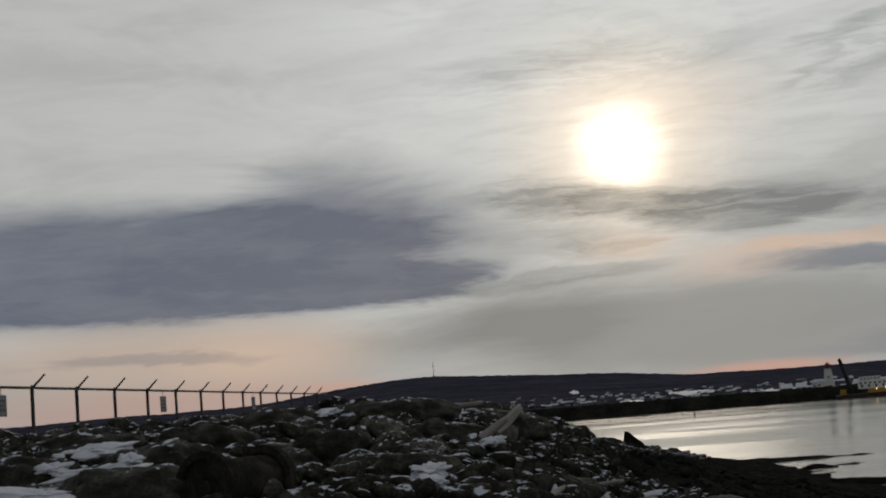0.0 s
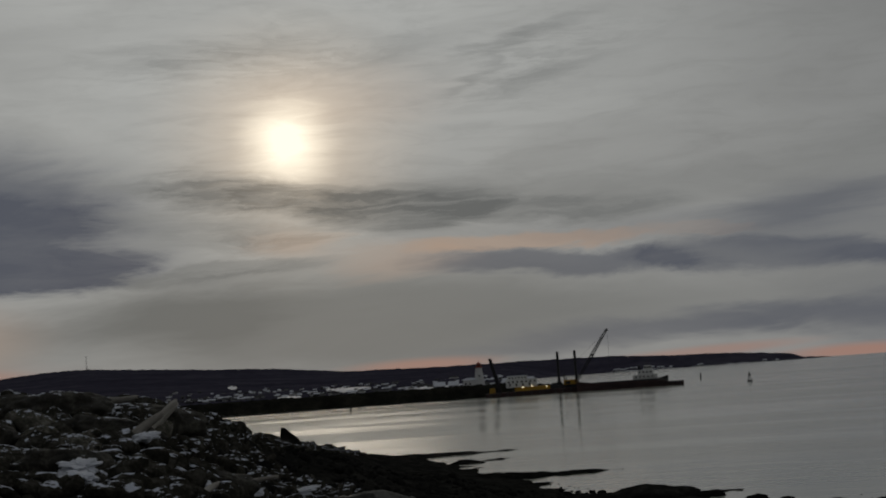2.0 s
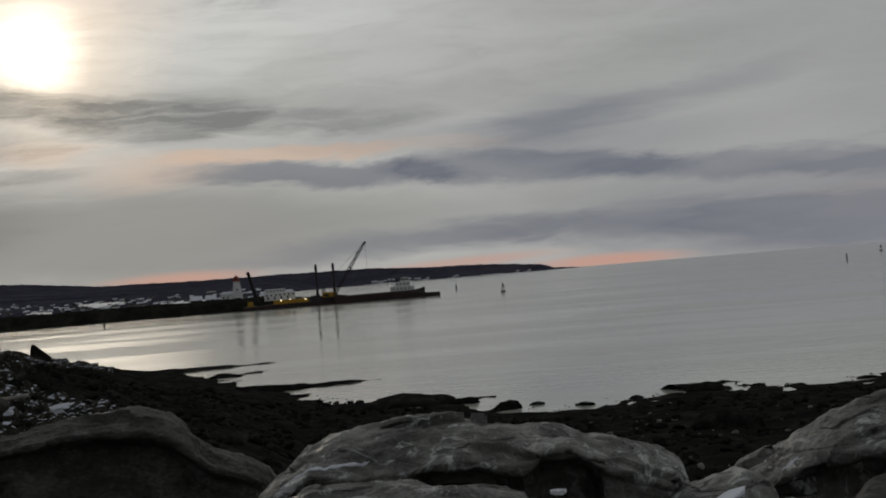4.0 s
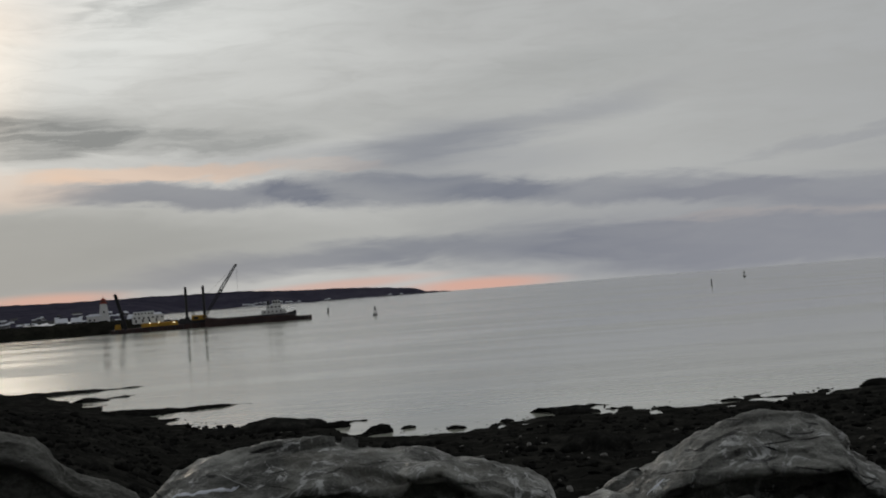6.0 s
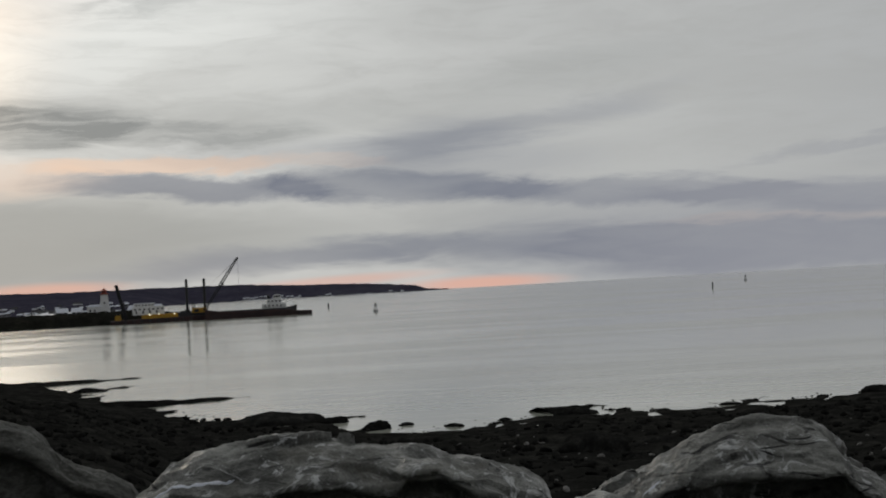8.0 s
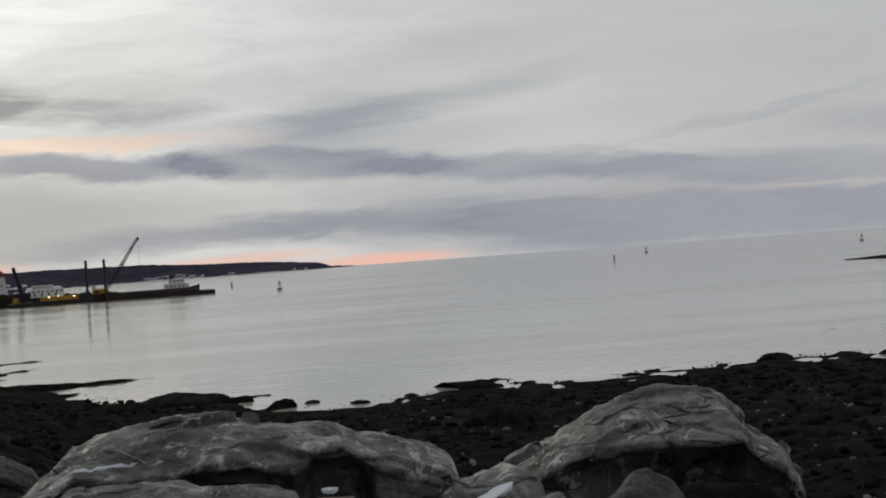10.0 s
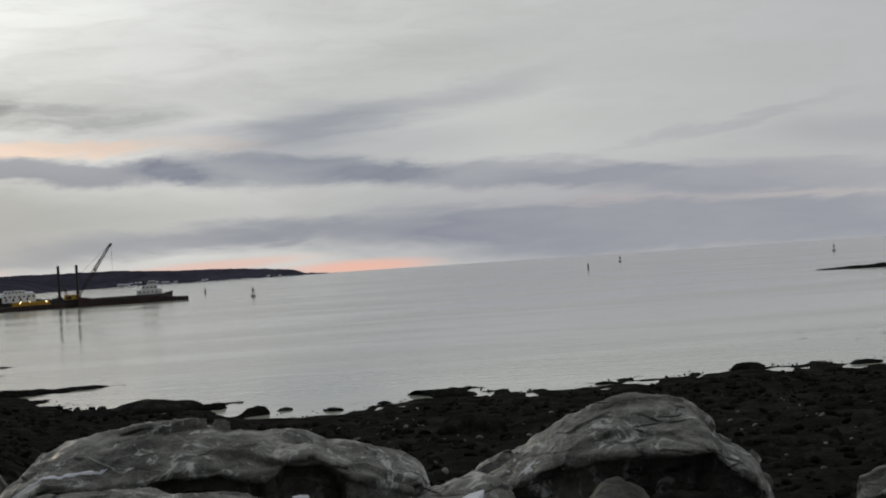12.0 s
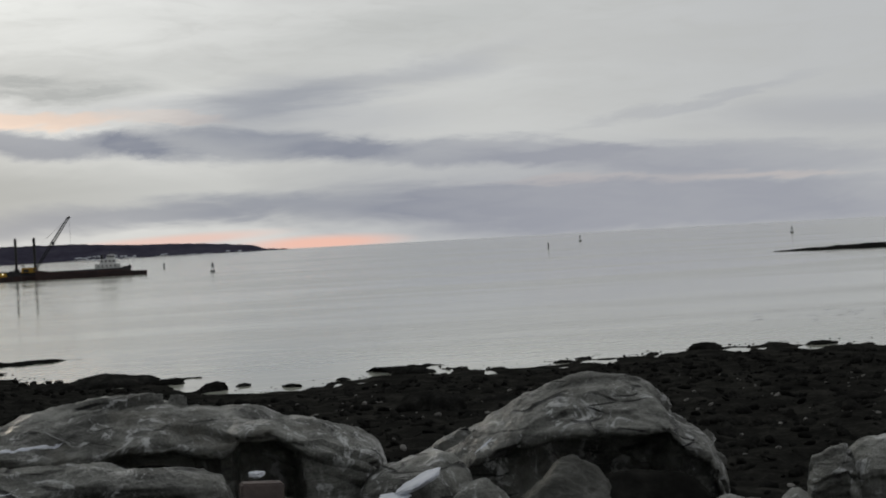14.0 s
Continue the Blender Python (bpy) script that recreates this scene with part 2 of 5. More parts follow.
# ---- materials ----
def surface(name, tones, scale=1.0, rough=0.8, bump=0.3, fine=8.0, spread=0.15, space="Object", snow=None, metal=0.0, stretch=(1, 1, 1), cracks=0.0, patches=None, spec=0.4):
    """A two-scale mottled surface. tones: dark, middle, light. snow: (low, high) of the slope, lying on top. patches: colour and cover of pale or dark stains."""
    m = bpy.data.materials.new(name)
    m.use_nodes = True
    N = Nodes(m.node_tree)
    if space == "World":
        at = N.add("ShaderNodeNewGeometry").outputs["Position"]
    else:
        at = N.add("ShaderNodeTexCoord").outputs["Object"]
    vary = N.add("ShaderNodeObjectInfo").outputs["Random"]
    at = N.add("ShaderNodeMapping", None, Vector=at, Scale=stretch, Location=N.add("ShaderNodeCombineXYZ", None, i0=N.math("MULTIPLY", vary, 37.0), i1=vary, i2=0.0)).outputs[0]
    large = N.noise(at, scale, 5, 0.6, 0.4)
    small = N.noise(at, scale * fine, 6, 0.65)
    f = N.math("MULTIPLY_ADD", large.outputs["Fac"], 0.6, N.math("MULTIPLY", small.outputs["Fac"], 0.4))
    ramp = N.add("ShaderNodeValToRGB", None, Fac=f)
    ramp.color_ramp.elements[0].position, ramp.color_ramp.elements[1].position = 0.34, 0.66
    ramp.color_ramp.elements[0].color, ramp.color_ramp.elements[1].color = rgb(*tones[0]), rgb(*tones[2])
    ramp.color_ramp.elements.new(0.5).color = rgb(*tones[1])
    color = ramp.outputs[0]
    if patches:
        p = N.noise(at, scale * 2.3, 8, 0.7, 1.2)
        color = N.mix(N.ramp(p.outputs["Fac"], patches[1], patches[1] + 0.10), color, rgb(*patches[0]))
    color = N.mix(1.0, color, N.add("ShaderNodeCombineXYZ", None, **{"i%d" % i: N.ramp(vary, 0, 1, 1 - spread, 1 + spread, False) for i in range(3)}), "MULTIPLY")
    height = f
    if cracks:
        c = N.add("ShaderNodeTexVoronoi", {"feature": "DISTANCE_TO_EDGE"}, Vector=N.add("ShaderNodeVectorMath", {"operation": "MULTIPLY_ADD"}, i0=large.outputs["Color"], i1=(0.9, 0.9, 0.9), i2=at), Scale=scale * 0.9)
        line = N.ramp(c.outputs["Distance"], 0.0, 0.03)
        color = N.mix(N.math("MULTIPLY", N.math("SUBTRACT", 1.0, line), cracks), color, rgb(*[v * 0.3 for v in tones[0]]))
        height = N.math("MULTIPLY_ADD", line, 0.25 * cracks, f)
    rough_in = N.ramp(small.outputs["Fac"], 0.3, 0.7, rough - 0.12, min(1.0, rough + 0.1))
    if snow:
        up = N.add("ShaderNodeSeparateXYZ", None, i0=N.add("ShaderNodeNewGeometry").outputs["Normal"]).outputs[2]
        lay = N.math("ADD", up, N.math("MULTIPLY", N.math("SUBTRACT", N.noise(at, scale * 1.4, 6, 0.65).outputs["Fac"], 0.5), 2.2))
        lay = N.ramp(lay, snow[0], snow[1])
        color = N.mix(lay, color, rgb(0.62, 0.66, 0.74))
    b = N.add("ShaderNodeBump", None, Strength=bump, Distance=0.25 / max(scale * fine, 0.2) * 4, Height=height)
    s = N.add("ShaderNodeBsdfPrincipled", None, Base_Color=color, Roughness=rough_in, Metallic=metal, Normal=b)
    s.inputs["Specular IOR Level"].default_value = spec
    N.add("ShaderNodeOutputMaterial", None, Surface=s)
    return m


def granite():
    """Coarse grey granite: speckled, streaked along its shells, cracked, with lichen and wet patches."""
    m = bpy.data.materials.new("granite")
    m.use_nodes = True
    N = Nodes(m.node_tree)
    at = N.add("ShaderNodeTexCoord").outputs["Object"]
    vary = N.add("ShaderNodeObjectInfo").outputs["Random"]
    at = N.add("ShaderNodeMapping", None, Vector=at, Location=N.add("ShaderNodeCombineXYZ", None, i0=N.math("MULTIPLY", vary, 23.0), i1=vary, i2=0.0)).outputs[0]
    broad = N.noise(at, 1.5, 5, 0.6, 0.3)
    streak = N.noise(N.add("ShaderNodeMapping", None, Vector=at, Scale=(2.0, 3.0, 12.0), Rotation=(0, radians(24), 0)).outputs[0], 1.0, 6, 0.65, 0.8)
    speck = N.noise(at, 55.0, 3, 0.7)
    tone = N.math("ADD", N.math("MULTIPLY", broad.outputs["Fac"], 0.5), N.math("ADD", N.math("MULTIPLY", streak.outputs["Fac"], 0.3), N.math("MULTIPLY", speck.outputs["Fac"], 0.2)))
    color = N.mix(N.ramp(tone, 0.38, 0.62, 0, 1), rgb(0.042, 0.043, 0.037), rgb(0.305, 0.308, 0.280))
    lichen = N.noise(at, 3.4, 9, 0.74, 1.4)
    color = N.mix(N.ramp(lichen.outputs["Fac"], 0.545, 0.62, 0, 0.85), color, rgb(0.62, 0.63, 0.62))
    rust = N.noise(at, 2.1, 6, 0.6, 0.9)
    color = N.mix(N.ramp(rust.outputs["Fac"], 0.54, 0.68, 0, 0.55), color, rgb(0.075, 0.070, 0.052))
    wavy = N.add("ShaderNodeVectorMath", {"operation": "MULTIPLY_ADD"}, i0=N.noise(at, 1.1, 1.5, 0.5).outputs["Color"], i1=(0.3, 0.3, 0.3), i2=at).outputs[0]
    height = N.math("ADD", N.math("MULTIPLY", streak.outputs["Fac"], 0.45), N.math("ADD", N.math("MULTIPLY", lichen.outputs["Fac"], 0.45), N.math("MULTIPLY", speck.outputs["Fac"], 0.08)))
    for size, turn, k, cut in (((0.7, 1.0, 5.5), 12, 0.010, 0.53), ((1.5, 1.5, 8.0), 22, 0.012, 0.57)):
        c = N.add("ShaderNodeTexVoronoi", {"feature": "DISTANCE_TO_EDGE"}, Vector=N.add("ShaderNodeMapping", None, Vector=wavy, Scale=size, Rotation=(0, radians(turn), 0)).outputs[0], Scale=1.0)
        gap = N.math("MULTIPLY", N.ramp(c.outputs["Distance"], k, k * 3.2, 1.0, 0.0), N.ramp(N.noise(at, 1.9 / k * 0.012, 3, 0.5).outputs["Fac"], cut, cut + 0.10))
        color = N.mix(gap, color, rgb(0.012, 0.012, 0.011))
        height = N.math("SUBTRACT", height, N.math("MULTIPLY", gap, 0.45))
    wet = N.ramp(N.noise(at, 2.6, 5, 0.6, 0.6).outputs["Fac"], 0.46, 0.60)
    b = N.add("ShaderNodeBump", None, Strength=0.95, Distance=0.07, Height=height)
    g = N.add("ShaderNodeBsdfPrincipled", None, Base_Color=color, Roughness=N.ramp(wet, 0, 1, 0.66, 0.28, False), Normal=b)
    g.inputs["Specular IOR Level"].default_value = 0.5
    N.add("ShaderNodeOutputMaterial", None, Surface=g)
    return m


GRANITE = granite()
DARK_STONE = surface("dark_stone", ((0.010, 0.010, 0.008), (0.032, 0.030, 0.024), (0.105, 0.100, 0.082)), 3.2, 0.75, 1.0, 9, 0.3, spec=0.2, snow=(1.10, 1.16))
DARK_GRANITE = surface("dark_granite", ((0.022, 0.022, 0.019), (0.075, 0.075, 0.066), (0.20, 0.20, 0.185)), 2.6, 0.65, 1.0, 10, 0.1, spec=0.25, stretch=(0.8, 0.9, 1.6), patches=((0.30, 0.30, 0.28), 0.63))
RUBBLE = surface("rubble_stone", ((0.024, 0.024, 0.020), (0.070, 0.067, 0.054), (0.20, 0.19, 0.165)), 3.6, 0.85, 0.6, 6, 0.5, snow=(0.99, 1.04), spec=0.0)
GROUND = surface("shore_ground", ((0.009, 0.009, 0.0085), (0.020, 0.020, 0.018), (0.045, 0.044, 0.039)), 0.5, 0.92, 0.6, 9, 0.0, "World", spec=0.0)
WEED = surface("weedy_rock", ((0.008, 0.008, 0.0075), (0.018, 0.018, 0.0165), (0.042, 0.041, 0.037)), 1.2, 0.8, 0.6, 7, 0.4, spec=0.0)
PALE = surface("pale_stone", ((0.10, 0.098, 0.09), (0.17, 0.165, 0.15), (0.27, 0.265, 0.25)), 3.0, 0.8, 0.5, 6, 0.3)
SNOW = surface("snow", ((0.60, 0.63, 0.70), (0.70, 0.73, 0.79), (0.80, 0.82, 0.86)), 3.0, 0.6, 0.35, 5, 0.05)
DRIFTWOOD = surface("driftwood", ((0.20, 0.19, 0.165), (0.34, 0.32, 0.28), (0.48, 0.455, 0.41)), 3.0, 0.8, 0.5, 6, 0.2, stretch=(0.4, 4, 4))
# distance haze is put into the hill's colour as purple-blue tones
HAZY_FOREST = surface("forest_hill", ((0.036, 0.034, 0.050), (0.058, 0.055, 0.078), (0.090, 0.085, 0.108)), 0.006, 0.95, 0.2, 7, 0.0, "World", spec=0.0)
BANK = surface("bank", ((0.010, 0.011, 0.009), (0.022, 0.022, 0.018), (0.040, 0.038, 0.030)), 0.12, 0.9, 0.5, 7, 0.1, "World", spec=0.0)
STEEL_DARK = surface("dark_steel", ((0.010, 0.010, 0.012), (0.020, 0.020, 0.023), (0.035, 0.034, 0.036)), 0.6, 0.55, 0.2, 9, 0.1)
RUSTED = surface("rusted_steel", ((0.018, 0.018, 0.017), (0.036, 0.034, 0.030), (0.080, 0.072, 0.060)), 5.0, 0.9, 0.3, 7, 0.1, spec=0.0)
HULL_RED = surface("oxide_hull", ((0.020, 0.010, 0.010), (0.035, 0.018, 0.018), (0.060, 0.032, 0.028)), 0.25, 0.7, 0.2, 9, 0.1)
YELLOW = surface("yellow_paint", ((0.30, 0.16, 0.015), (0.44, 0.25, 0.02), (0.52, 0.32, 0.04)), 0.4, 0.5, 0.1, 9, 0.1)
WHITE = surface("white_paint", ((0.64, 0.64, 0.63), (0.76, 0.76, 0.75), (0.84, 0.84, 0.83)), 0.3, 0.6, 0.1, 9, 0.1)
RED = surface("red_paint", ((0.20, 0.035, 0.02), (0.30, 0.055, 0.03), (0.36, 0.08, 0.05)), 0.5, 0.5, 0.1, 9, 0.1)
GALVANISED = surface("galvanised_steel", ((0.05, 0.05, 0.05), (0.08, 0.08, 0.08), (0.13, 0.13, 0.13)), 4.0, 0.6, 0.1, 9, 0.1, metal=0.4)
SIGN_GREY = surface("weathered_sign", ((0.15, 0.15, 0.16), (0.21, 0.21, 0.22), (0.27, 0.27, 0.27)), 4.0, 0.6, 0.05, 9, 0.1)
GREY_WALL = surface("grey_wall", ((0.16, 0.16, 0.17), (0.26, 0.26, 0.27), (0.36, 0.36, 0.36)), 0.3, 0.8, 0.1, 9, 0.35)
GLASS_DARK = surface("dark_window", ((0.01, 0.012, 0.015), (0.015, 0.018, 0.02), (0.02, 0.022, 0.03)), 0.5, 0.25, 0.0, 5, 0.1)
BRICK = surface("brick_block", ((0.085, 0.072, 0.066), (0.130, 0.105, 0.096), (0.20, 0.155, 0.140)), 6.0, 0.85, 0.4, 6, 0.1)


def lamp_glow(name, color, power):
    m = bpy.data.materials.new(name)
    m.use_nodes = True
    N = Nodes(m.node_tree)
    N.add("ShaderNodeOutputMaterial", None, Surface=N.add("ShaderNodeEmission", None, Color=rgb(*color), Strength=power))
    return m


LAMP = lamp_glow("lamp_glow", (1.0, 0.85, 0.55), 16.0)

WATER = bpy.data.materials.new("sea_water")
WATER.use_nodes = True
N = Nodes(WATER.node_tree)
place = N.add("ShaderNodeNewGeometry").outputs["Position"]
swell = N.noise(N.add("ShaderNodeMapping", None, Vector=place, Scale=(0.006, 0.026, 1), Rotation=(0, 0, radians(6))).outputs[0], 1.0, 4, 0.55, 0.5)
chop = N.noise(N.add("ShaderNodeMapping", None, Vector=place, Scale=(0.09, 0.26, 1)).outputs[0], 1.0, 2, 0.5, 0.6)
calm = N.ramp(swell.outputs["Fac"], 0.42, 0.60)
waves = N.add("ShaderNodeBump", None, Strength=N.ramp(calm, 0, 1, 0.06, 0.11, False), Distance=0.8, Height=chop)
# pale base colour adds reflected-sky brightness that the gloss alone lacks
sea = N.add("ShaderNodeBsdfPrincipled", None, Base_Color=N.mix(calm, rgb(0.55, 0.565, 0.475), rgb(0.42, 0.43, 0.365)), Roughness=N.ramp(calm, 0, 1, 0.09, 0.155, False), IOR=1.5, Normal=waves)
N.add("ShaderNodeOutputMaterial", None, Surface=sea)


# ---- mesh helpers ----
def link_mesh(name, verts, faces, material, parent=None, smooth=True):
    me = bpy.data.meshes.new(name)
    me.from_pydata([tuple(v) for v in verts], [], faces)
    me.polygons.foreach_set("use_smooth", [smooth] * len(me.polygons))
    me.materials.append(material)
    me.update()
    ob = new(name, me)
    ob.parent = parent
    return ob


def part(name, bm, material, parent=None, label="", smooth=False):
    """One bmesh as one mesh object, under a thing or a part."""
    me = bpy.data.meshes.new(name)
    for f in bm.faces:
        f.smooth = smooth
    bm.to_mesh(me)
    bm.free()
    me.materials.append(material)
    ob = new(name, me)
    ob.parent = parent
    return tagged(ob, label)


def thing(name, m, label, category, group="", kind=""):
    ob = new(name)
    ob.matrix_world = m
    return tagged(ob, label, category, group, kind)


def box(size, at=(0, 0, 0), turn=(0, 0, 0), bevel=0.0, bm=None, top=1.0):
    """A bevelled block with its base at the given place. top: how far it tapers."""
    bm = bm or bmesh.new()
    m = Matrix.Translation(at) @ Euler([radians(a) for a in turn]).to_matrix().to_4x4()
    made = bmesh.ops.create_cube(bm, size=1.0)["verts"]
    for v in made:
        k = top if v.co.z > 0 else 1.0
        v.co = Vector((v.co.x * size[0] * k, v.co.y * size[1] * k, (v.co.z + 0.5) * size[2]))
    bmesh.ops.transform(bm, matrix=m, verts=made)
    if bevel:
        bmesh.ops.bevel(bm, geom=list({e for v in made for e in v.link_edges}), offset=bevel, segments=2, affect="EDGES")
    return bm


def rod(a, b, r0, r1=None, sides=8, bm=None):
    """A round bar from a to b."""
    bm = bm or bmesh.new()
    a, b = Vector(a), Vector(b)
    turn = (b - a).to_track_quat("Z", "Y").to_matrix().to_4x4()
    bmesh.ops.create_cone(bm, cap_ends=True, segments=sides, radius1=r0, radius2=r0 if r1 is None else r1, depth=(b - a).length,
                          matrix=Matrix.Translation((a + b) / 2) @ turn)
    return bm


def lattice(a, b, w0, w1, steps, chord=0.12, bm=None):
    """A four-chord lattice beam from a to b."""
    bm = bm or bmesh.new()
    a, b = Vector(a), Vector(b)
    m = (b - a).to_track_quat("Z", "Y").to_matrix()
    ring = []
    for i in range(steps + 1):
        k = i / steps
        w = w0 + (w1 - w0) * k
        ring.append([a.lerp(b, k) + m @ Vector((sx * w / 2, sy * w / 2, 0)) for sx, sy in ((-1, -1), (1, -1), (1, 1), (-1, 1))])
    for i in range(steps):
        for j in range(4):
            rod(ring[i][j], ring[i + 1][j], chord, sides=5, bm=bm)
            rod(ring[i][j], ring[i + 1][(j + 1) % 4], chord * 0.6, sides=4, bm=bm)
            rod(ring[i][j], ring[i][(j + 1) % 4], chord * 0.6, sides=4, bm=bm)
    return bm


def bmesh_ball(radius, at):
    bm = bmesh.new()
    bmesh.ops.create_icosphere(bm, subdivisions=2, radius=radius, matrix=Matrix.Translation(at))
    return bm


ICO = {}


def rock_mesh(name, seed, radii, planes=(), level=3, sharp=9.0, rough=0.12, material=None, facets=9, grooves=0, smooth=True):
    """A broken stone: a rounded solid of many cutting planes with two scales of roughness."""
    if level not in ICO:
        bm = bmesh.new()
        bmesh.ops.create_icosphere(bm, subdivisions=level, radius=1.0)
        bm.verts.index_update()
        ICO[level] = (np.array([v.co for v in bm.verts]), [[v.index for v in f.verts] for f in bm.faces])
        bm.free()
    dirs, faces = ICO[level]
    rng = random.Random(seed)
    cuts = list(planes)
    while len(cuts) < len(planes) + facets:
        n = Vector((rng.gauss(0, 1), rng.gauss(0, 1), rng.gauss(0, 1))).normalized()
        cuts.append((tuple(n), rng.uniform(0.82, 1.12)))
    s = np.zeros(len(dirs))
    for n, d in cuts:
        n = np.array(Vector(n).normalized())
        s += np.maximum(0.0, dirs @ n / d) ** sharp
    s += 0.9 ** sharp
    r = s ** (-1 / sharp)
    shift = Vector((seed * 3.1, seed * 1.7, seed * 0.9))
    wob = np.array([noise.fractal(Vector(d) * 1.6 + shift, 1.0, 2.1, 6) for d in dirs])
    grit = np.zeros(len(dirs))
    if grooves:
        unit = dirs * r[:, None]
        grit = 0.03 * np.array([noise.fractal(Vector(d) * 7.0 + shift, 0.8, 2.1, 5) for d in unit])
        for g in range(grooves):
            n = Vector((rng.gauss(0.1, 0.35), rng.gauss(0, 0.5), rng.gauss(0.0, 1.0))).normalized()
            c, w = rng.uniform(-0.6, 0.75), rng.uniform(0.008, 0.022)
            h = unit @ np.array(n) - c + 0.10 * wob
            reach = np.clip(0.5 + 1.5 * np.array([noise.noise(Vector(d) * 2.0 + shift * (g + 2)) for d in unit]), 0, 1)
            grit -= rng.uniform(0.03, 0.075) * np.exp(-(h / w) ** 2) * reach
            grit -= rng.uniform(0.0, 0.05) / (1 + np.exp(-h / 0.012)) * reach
    pts = dirs * (r * (1 + rough * wob + grit))[:, None] * np.array(radii)
    me = bpy.data.meshes.new(name)
    me.from_pydata(pts.tolist(), [], faces)
    me.polygons.foreach_set("use_smooth", [smooth] * len(me.polygons))
    if material:
        me.materials.append(material)
    return me


# ---- ground, sea and far land ----
def curve(text):
    """A table 'bearing:value' as a function."""
    rows = [tuple(map(float, p.split(":"))) for p in text.split()]
    xs, ys = np.array([p[0] for p in rows]), np.array([p[1] for p in rows])
    return lambda a: np.interp(a, xs, ys)


crest_el = curve("-70:0.30 -48:0.25 -44:0.22 -40:0.28 -35:0.40 -31:0.35 -28:0.0 -27:-0.40 -25.8:-0.80 -24.7:-1.15 -23.6:-1.70 -22.5:-2.10 -20.4:-2.45 -18.2:-2.82 -16:-3.0 -12:-4.5 -6:-6.5 30:-6.8")
crest_r = curve("-70:30 -28:30 -26:40 -24.5:60 -22.5:105 -20.4:145 -18.2:185 -17:180 -15:90 -12:30 -6:12 30:12")
shore_r = curve("-90:900 -34:600 -31:260 -27:200 -18:202 -17:188 -15.5:168 -14:150 -13:141 -12:127 -10.7:122 -9:109 -7.5:113 -6:111 -4.5:103 -2.3:97 0:99 2:101 4:104 5:107 7.8:104 11:107 13.5:109 16.7:113 20:115 24:114 40:120 90:150")
near_z = curve("-70:8.4 -30:8.35 -15:8.0 30:7.7")


def ground_z(az, r):
    """Height of the shore at a bearing and distance."""
    rc, zs = crest_r(az), shore_r(az) * 0.978
    zc = EYE_Z + rc * np.tan(np.radians(crest_el(az)))
    zn = near_z(az)
    front = np.clip((az + 20) / 8, 0, 1)
    up = np.clip((r - 9) / np.maximum(rc - 9, 1), 0, 1)
    a = zn + (zc - zn) * up ** 0.8
    # seaward of the boulders the shore drops in a steep slope to a long flat beach
    k = np.clip((r - 11) / 22, 0, 1)
    b = zn + (2.9 - zn) * (1 - (1 - k) ** 1.6)
    b = np.where(r > 33, 2.9 * (1 - np.clip((r - 33) / np.maximum(zs - 33, 1), 0, 1)) ** 1.15, b)
    near = a * (1 - front) + b * front
    k = np.clip((r - rc) / np.maximum(zs - rc, 5), 0, 1)
    land = az < -31
    back = np.where(land, zc - 1.2 * np.clip((r - rc) / 8, 0, 1), zc * (1 - np.minimum(1, k * 1.0)) ** 1.2)
    z = np.where(r > rc, np.minimum(near, back * (1 - front) + b * front), near)
    z = np.where(r > zs, -0.02 * np.minimum(r - zs, 60), z)
    return z


def rumple(x, y, z, r):
    """Uneven stones and hollows of the shore."""
    amp = 0.05 + 0.22 * min(1.0, max(0.0, (r - 10) / 25))
    amp *= 1.0 if z > 0.5 else max(0.25, 0.6 + 0.4 * z)
    v = Vector((x * 0.45, y * 0.45, 1.3))
    return z + amp * (noise.fractal(v, 1.0, 2.0, 4) + 0.5 * abs(noise.noise(v * 2.7)) - 0.15)


def polar_sheet(name, azs, rs, height, material):
    verts, faces = [], []
    n = len(rs)
    for a in azs:
        sa, ca = math.sin(radians(a)), math.cos(radians(a))
        for r in rs:
            verts.append((r * sa, r * ca, height(a, r)))
    for i in range(len(azs) - 1):
        for j in range(n - 1):
            faces.append((i * n + j, i * n + j + 1, (i + 1) * n + j + 1, (i + 1) * n + j))
    return link_mesh(name, verts, faces, material)


azs = np.concatenate([np.arange(-180, -54, 6.0), np.arange(-54, 30, 0.22), np.arange(30, 181, 6.0)])
azs[-1] = 180
rs = np.concatenate([[0.0, 2, 4, 6, 8], np.geomspace(9, 230, 190), np.geomspace(260, 5000, 16)])


def shore_height(a, r):
    aa = a if -90 <= a <= 90 else (-90 if a < 0 else 90)
    z = float(ground_z(np.float64(aa), np.float64(r)))
    if abs(a) > 95:
        z = 8.0
    if r < 400 and -56 < a < 32:
        z = rumple(r * math.sin(radians(a)), r * math.cos(radians(a)), z, r)
    return z


tagged(polar_sheet("ground", azs, rs, shore_height, GROUND), "dark stony shore with weed and rubble", "ground", kind="structure")
tagged(link_mesh("water", [(-5000, -5000, 0), (5000, -5000, 0), (5000, 5000, 0), (-5000, 5000, 0)], [(0, 1, 2, 3)], WATER), "calm grey sea reflecting the cloudy sky, with sky brightness painted into its colour", "sea", kind="structure")

ridge_el = curve("-75:0.7 -47.6:0.80 -43:0.82 -41:0.82 -38.7:0.89 -36.9:1.0 -35:1.17 -33.6:1.31 -31.7:1.45 -30:1.47 -28.2:1.32 -25.6:1.17 -22.4:0.93 -19.7:0.68 -17:0.63 -14.4:0.60 -11:0.55 -8.7:0.52 -6.3:0.42 -3.4:0.29 -1.6:0.15 -1.0:-0.05 0:-0.12 0.3:-0.2")
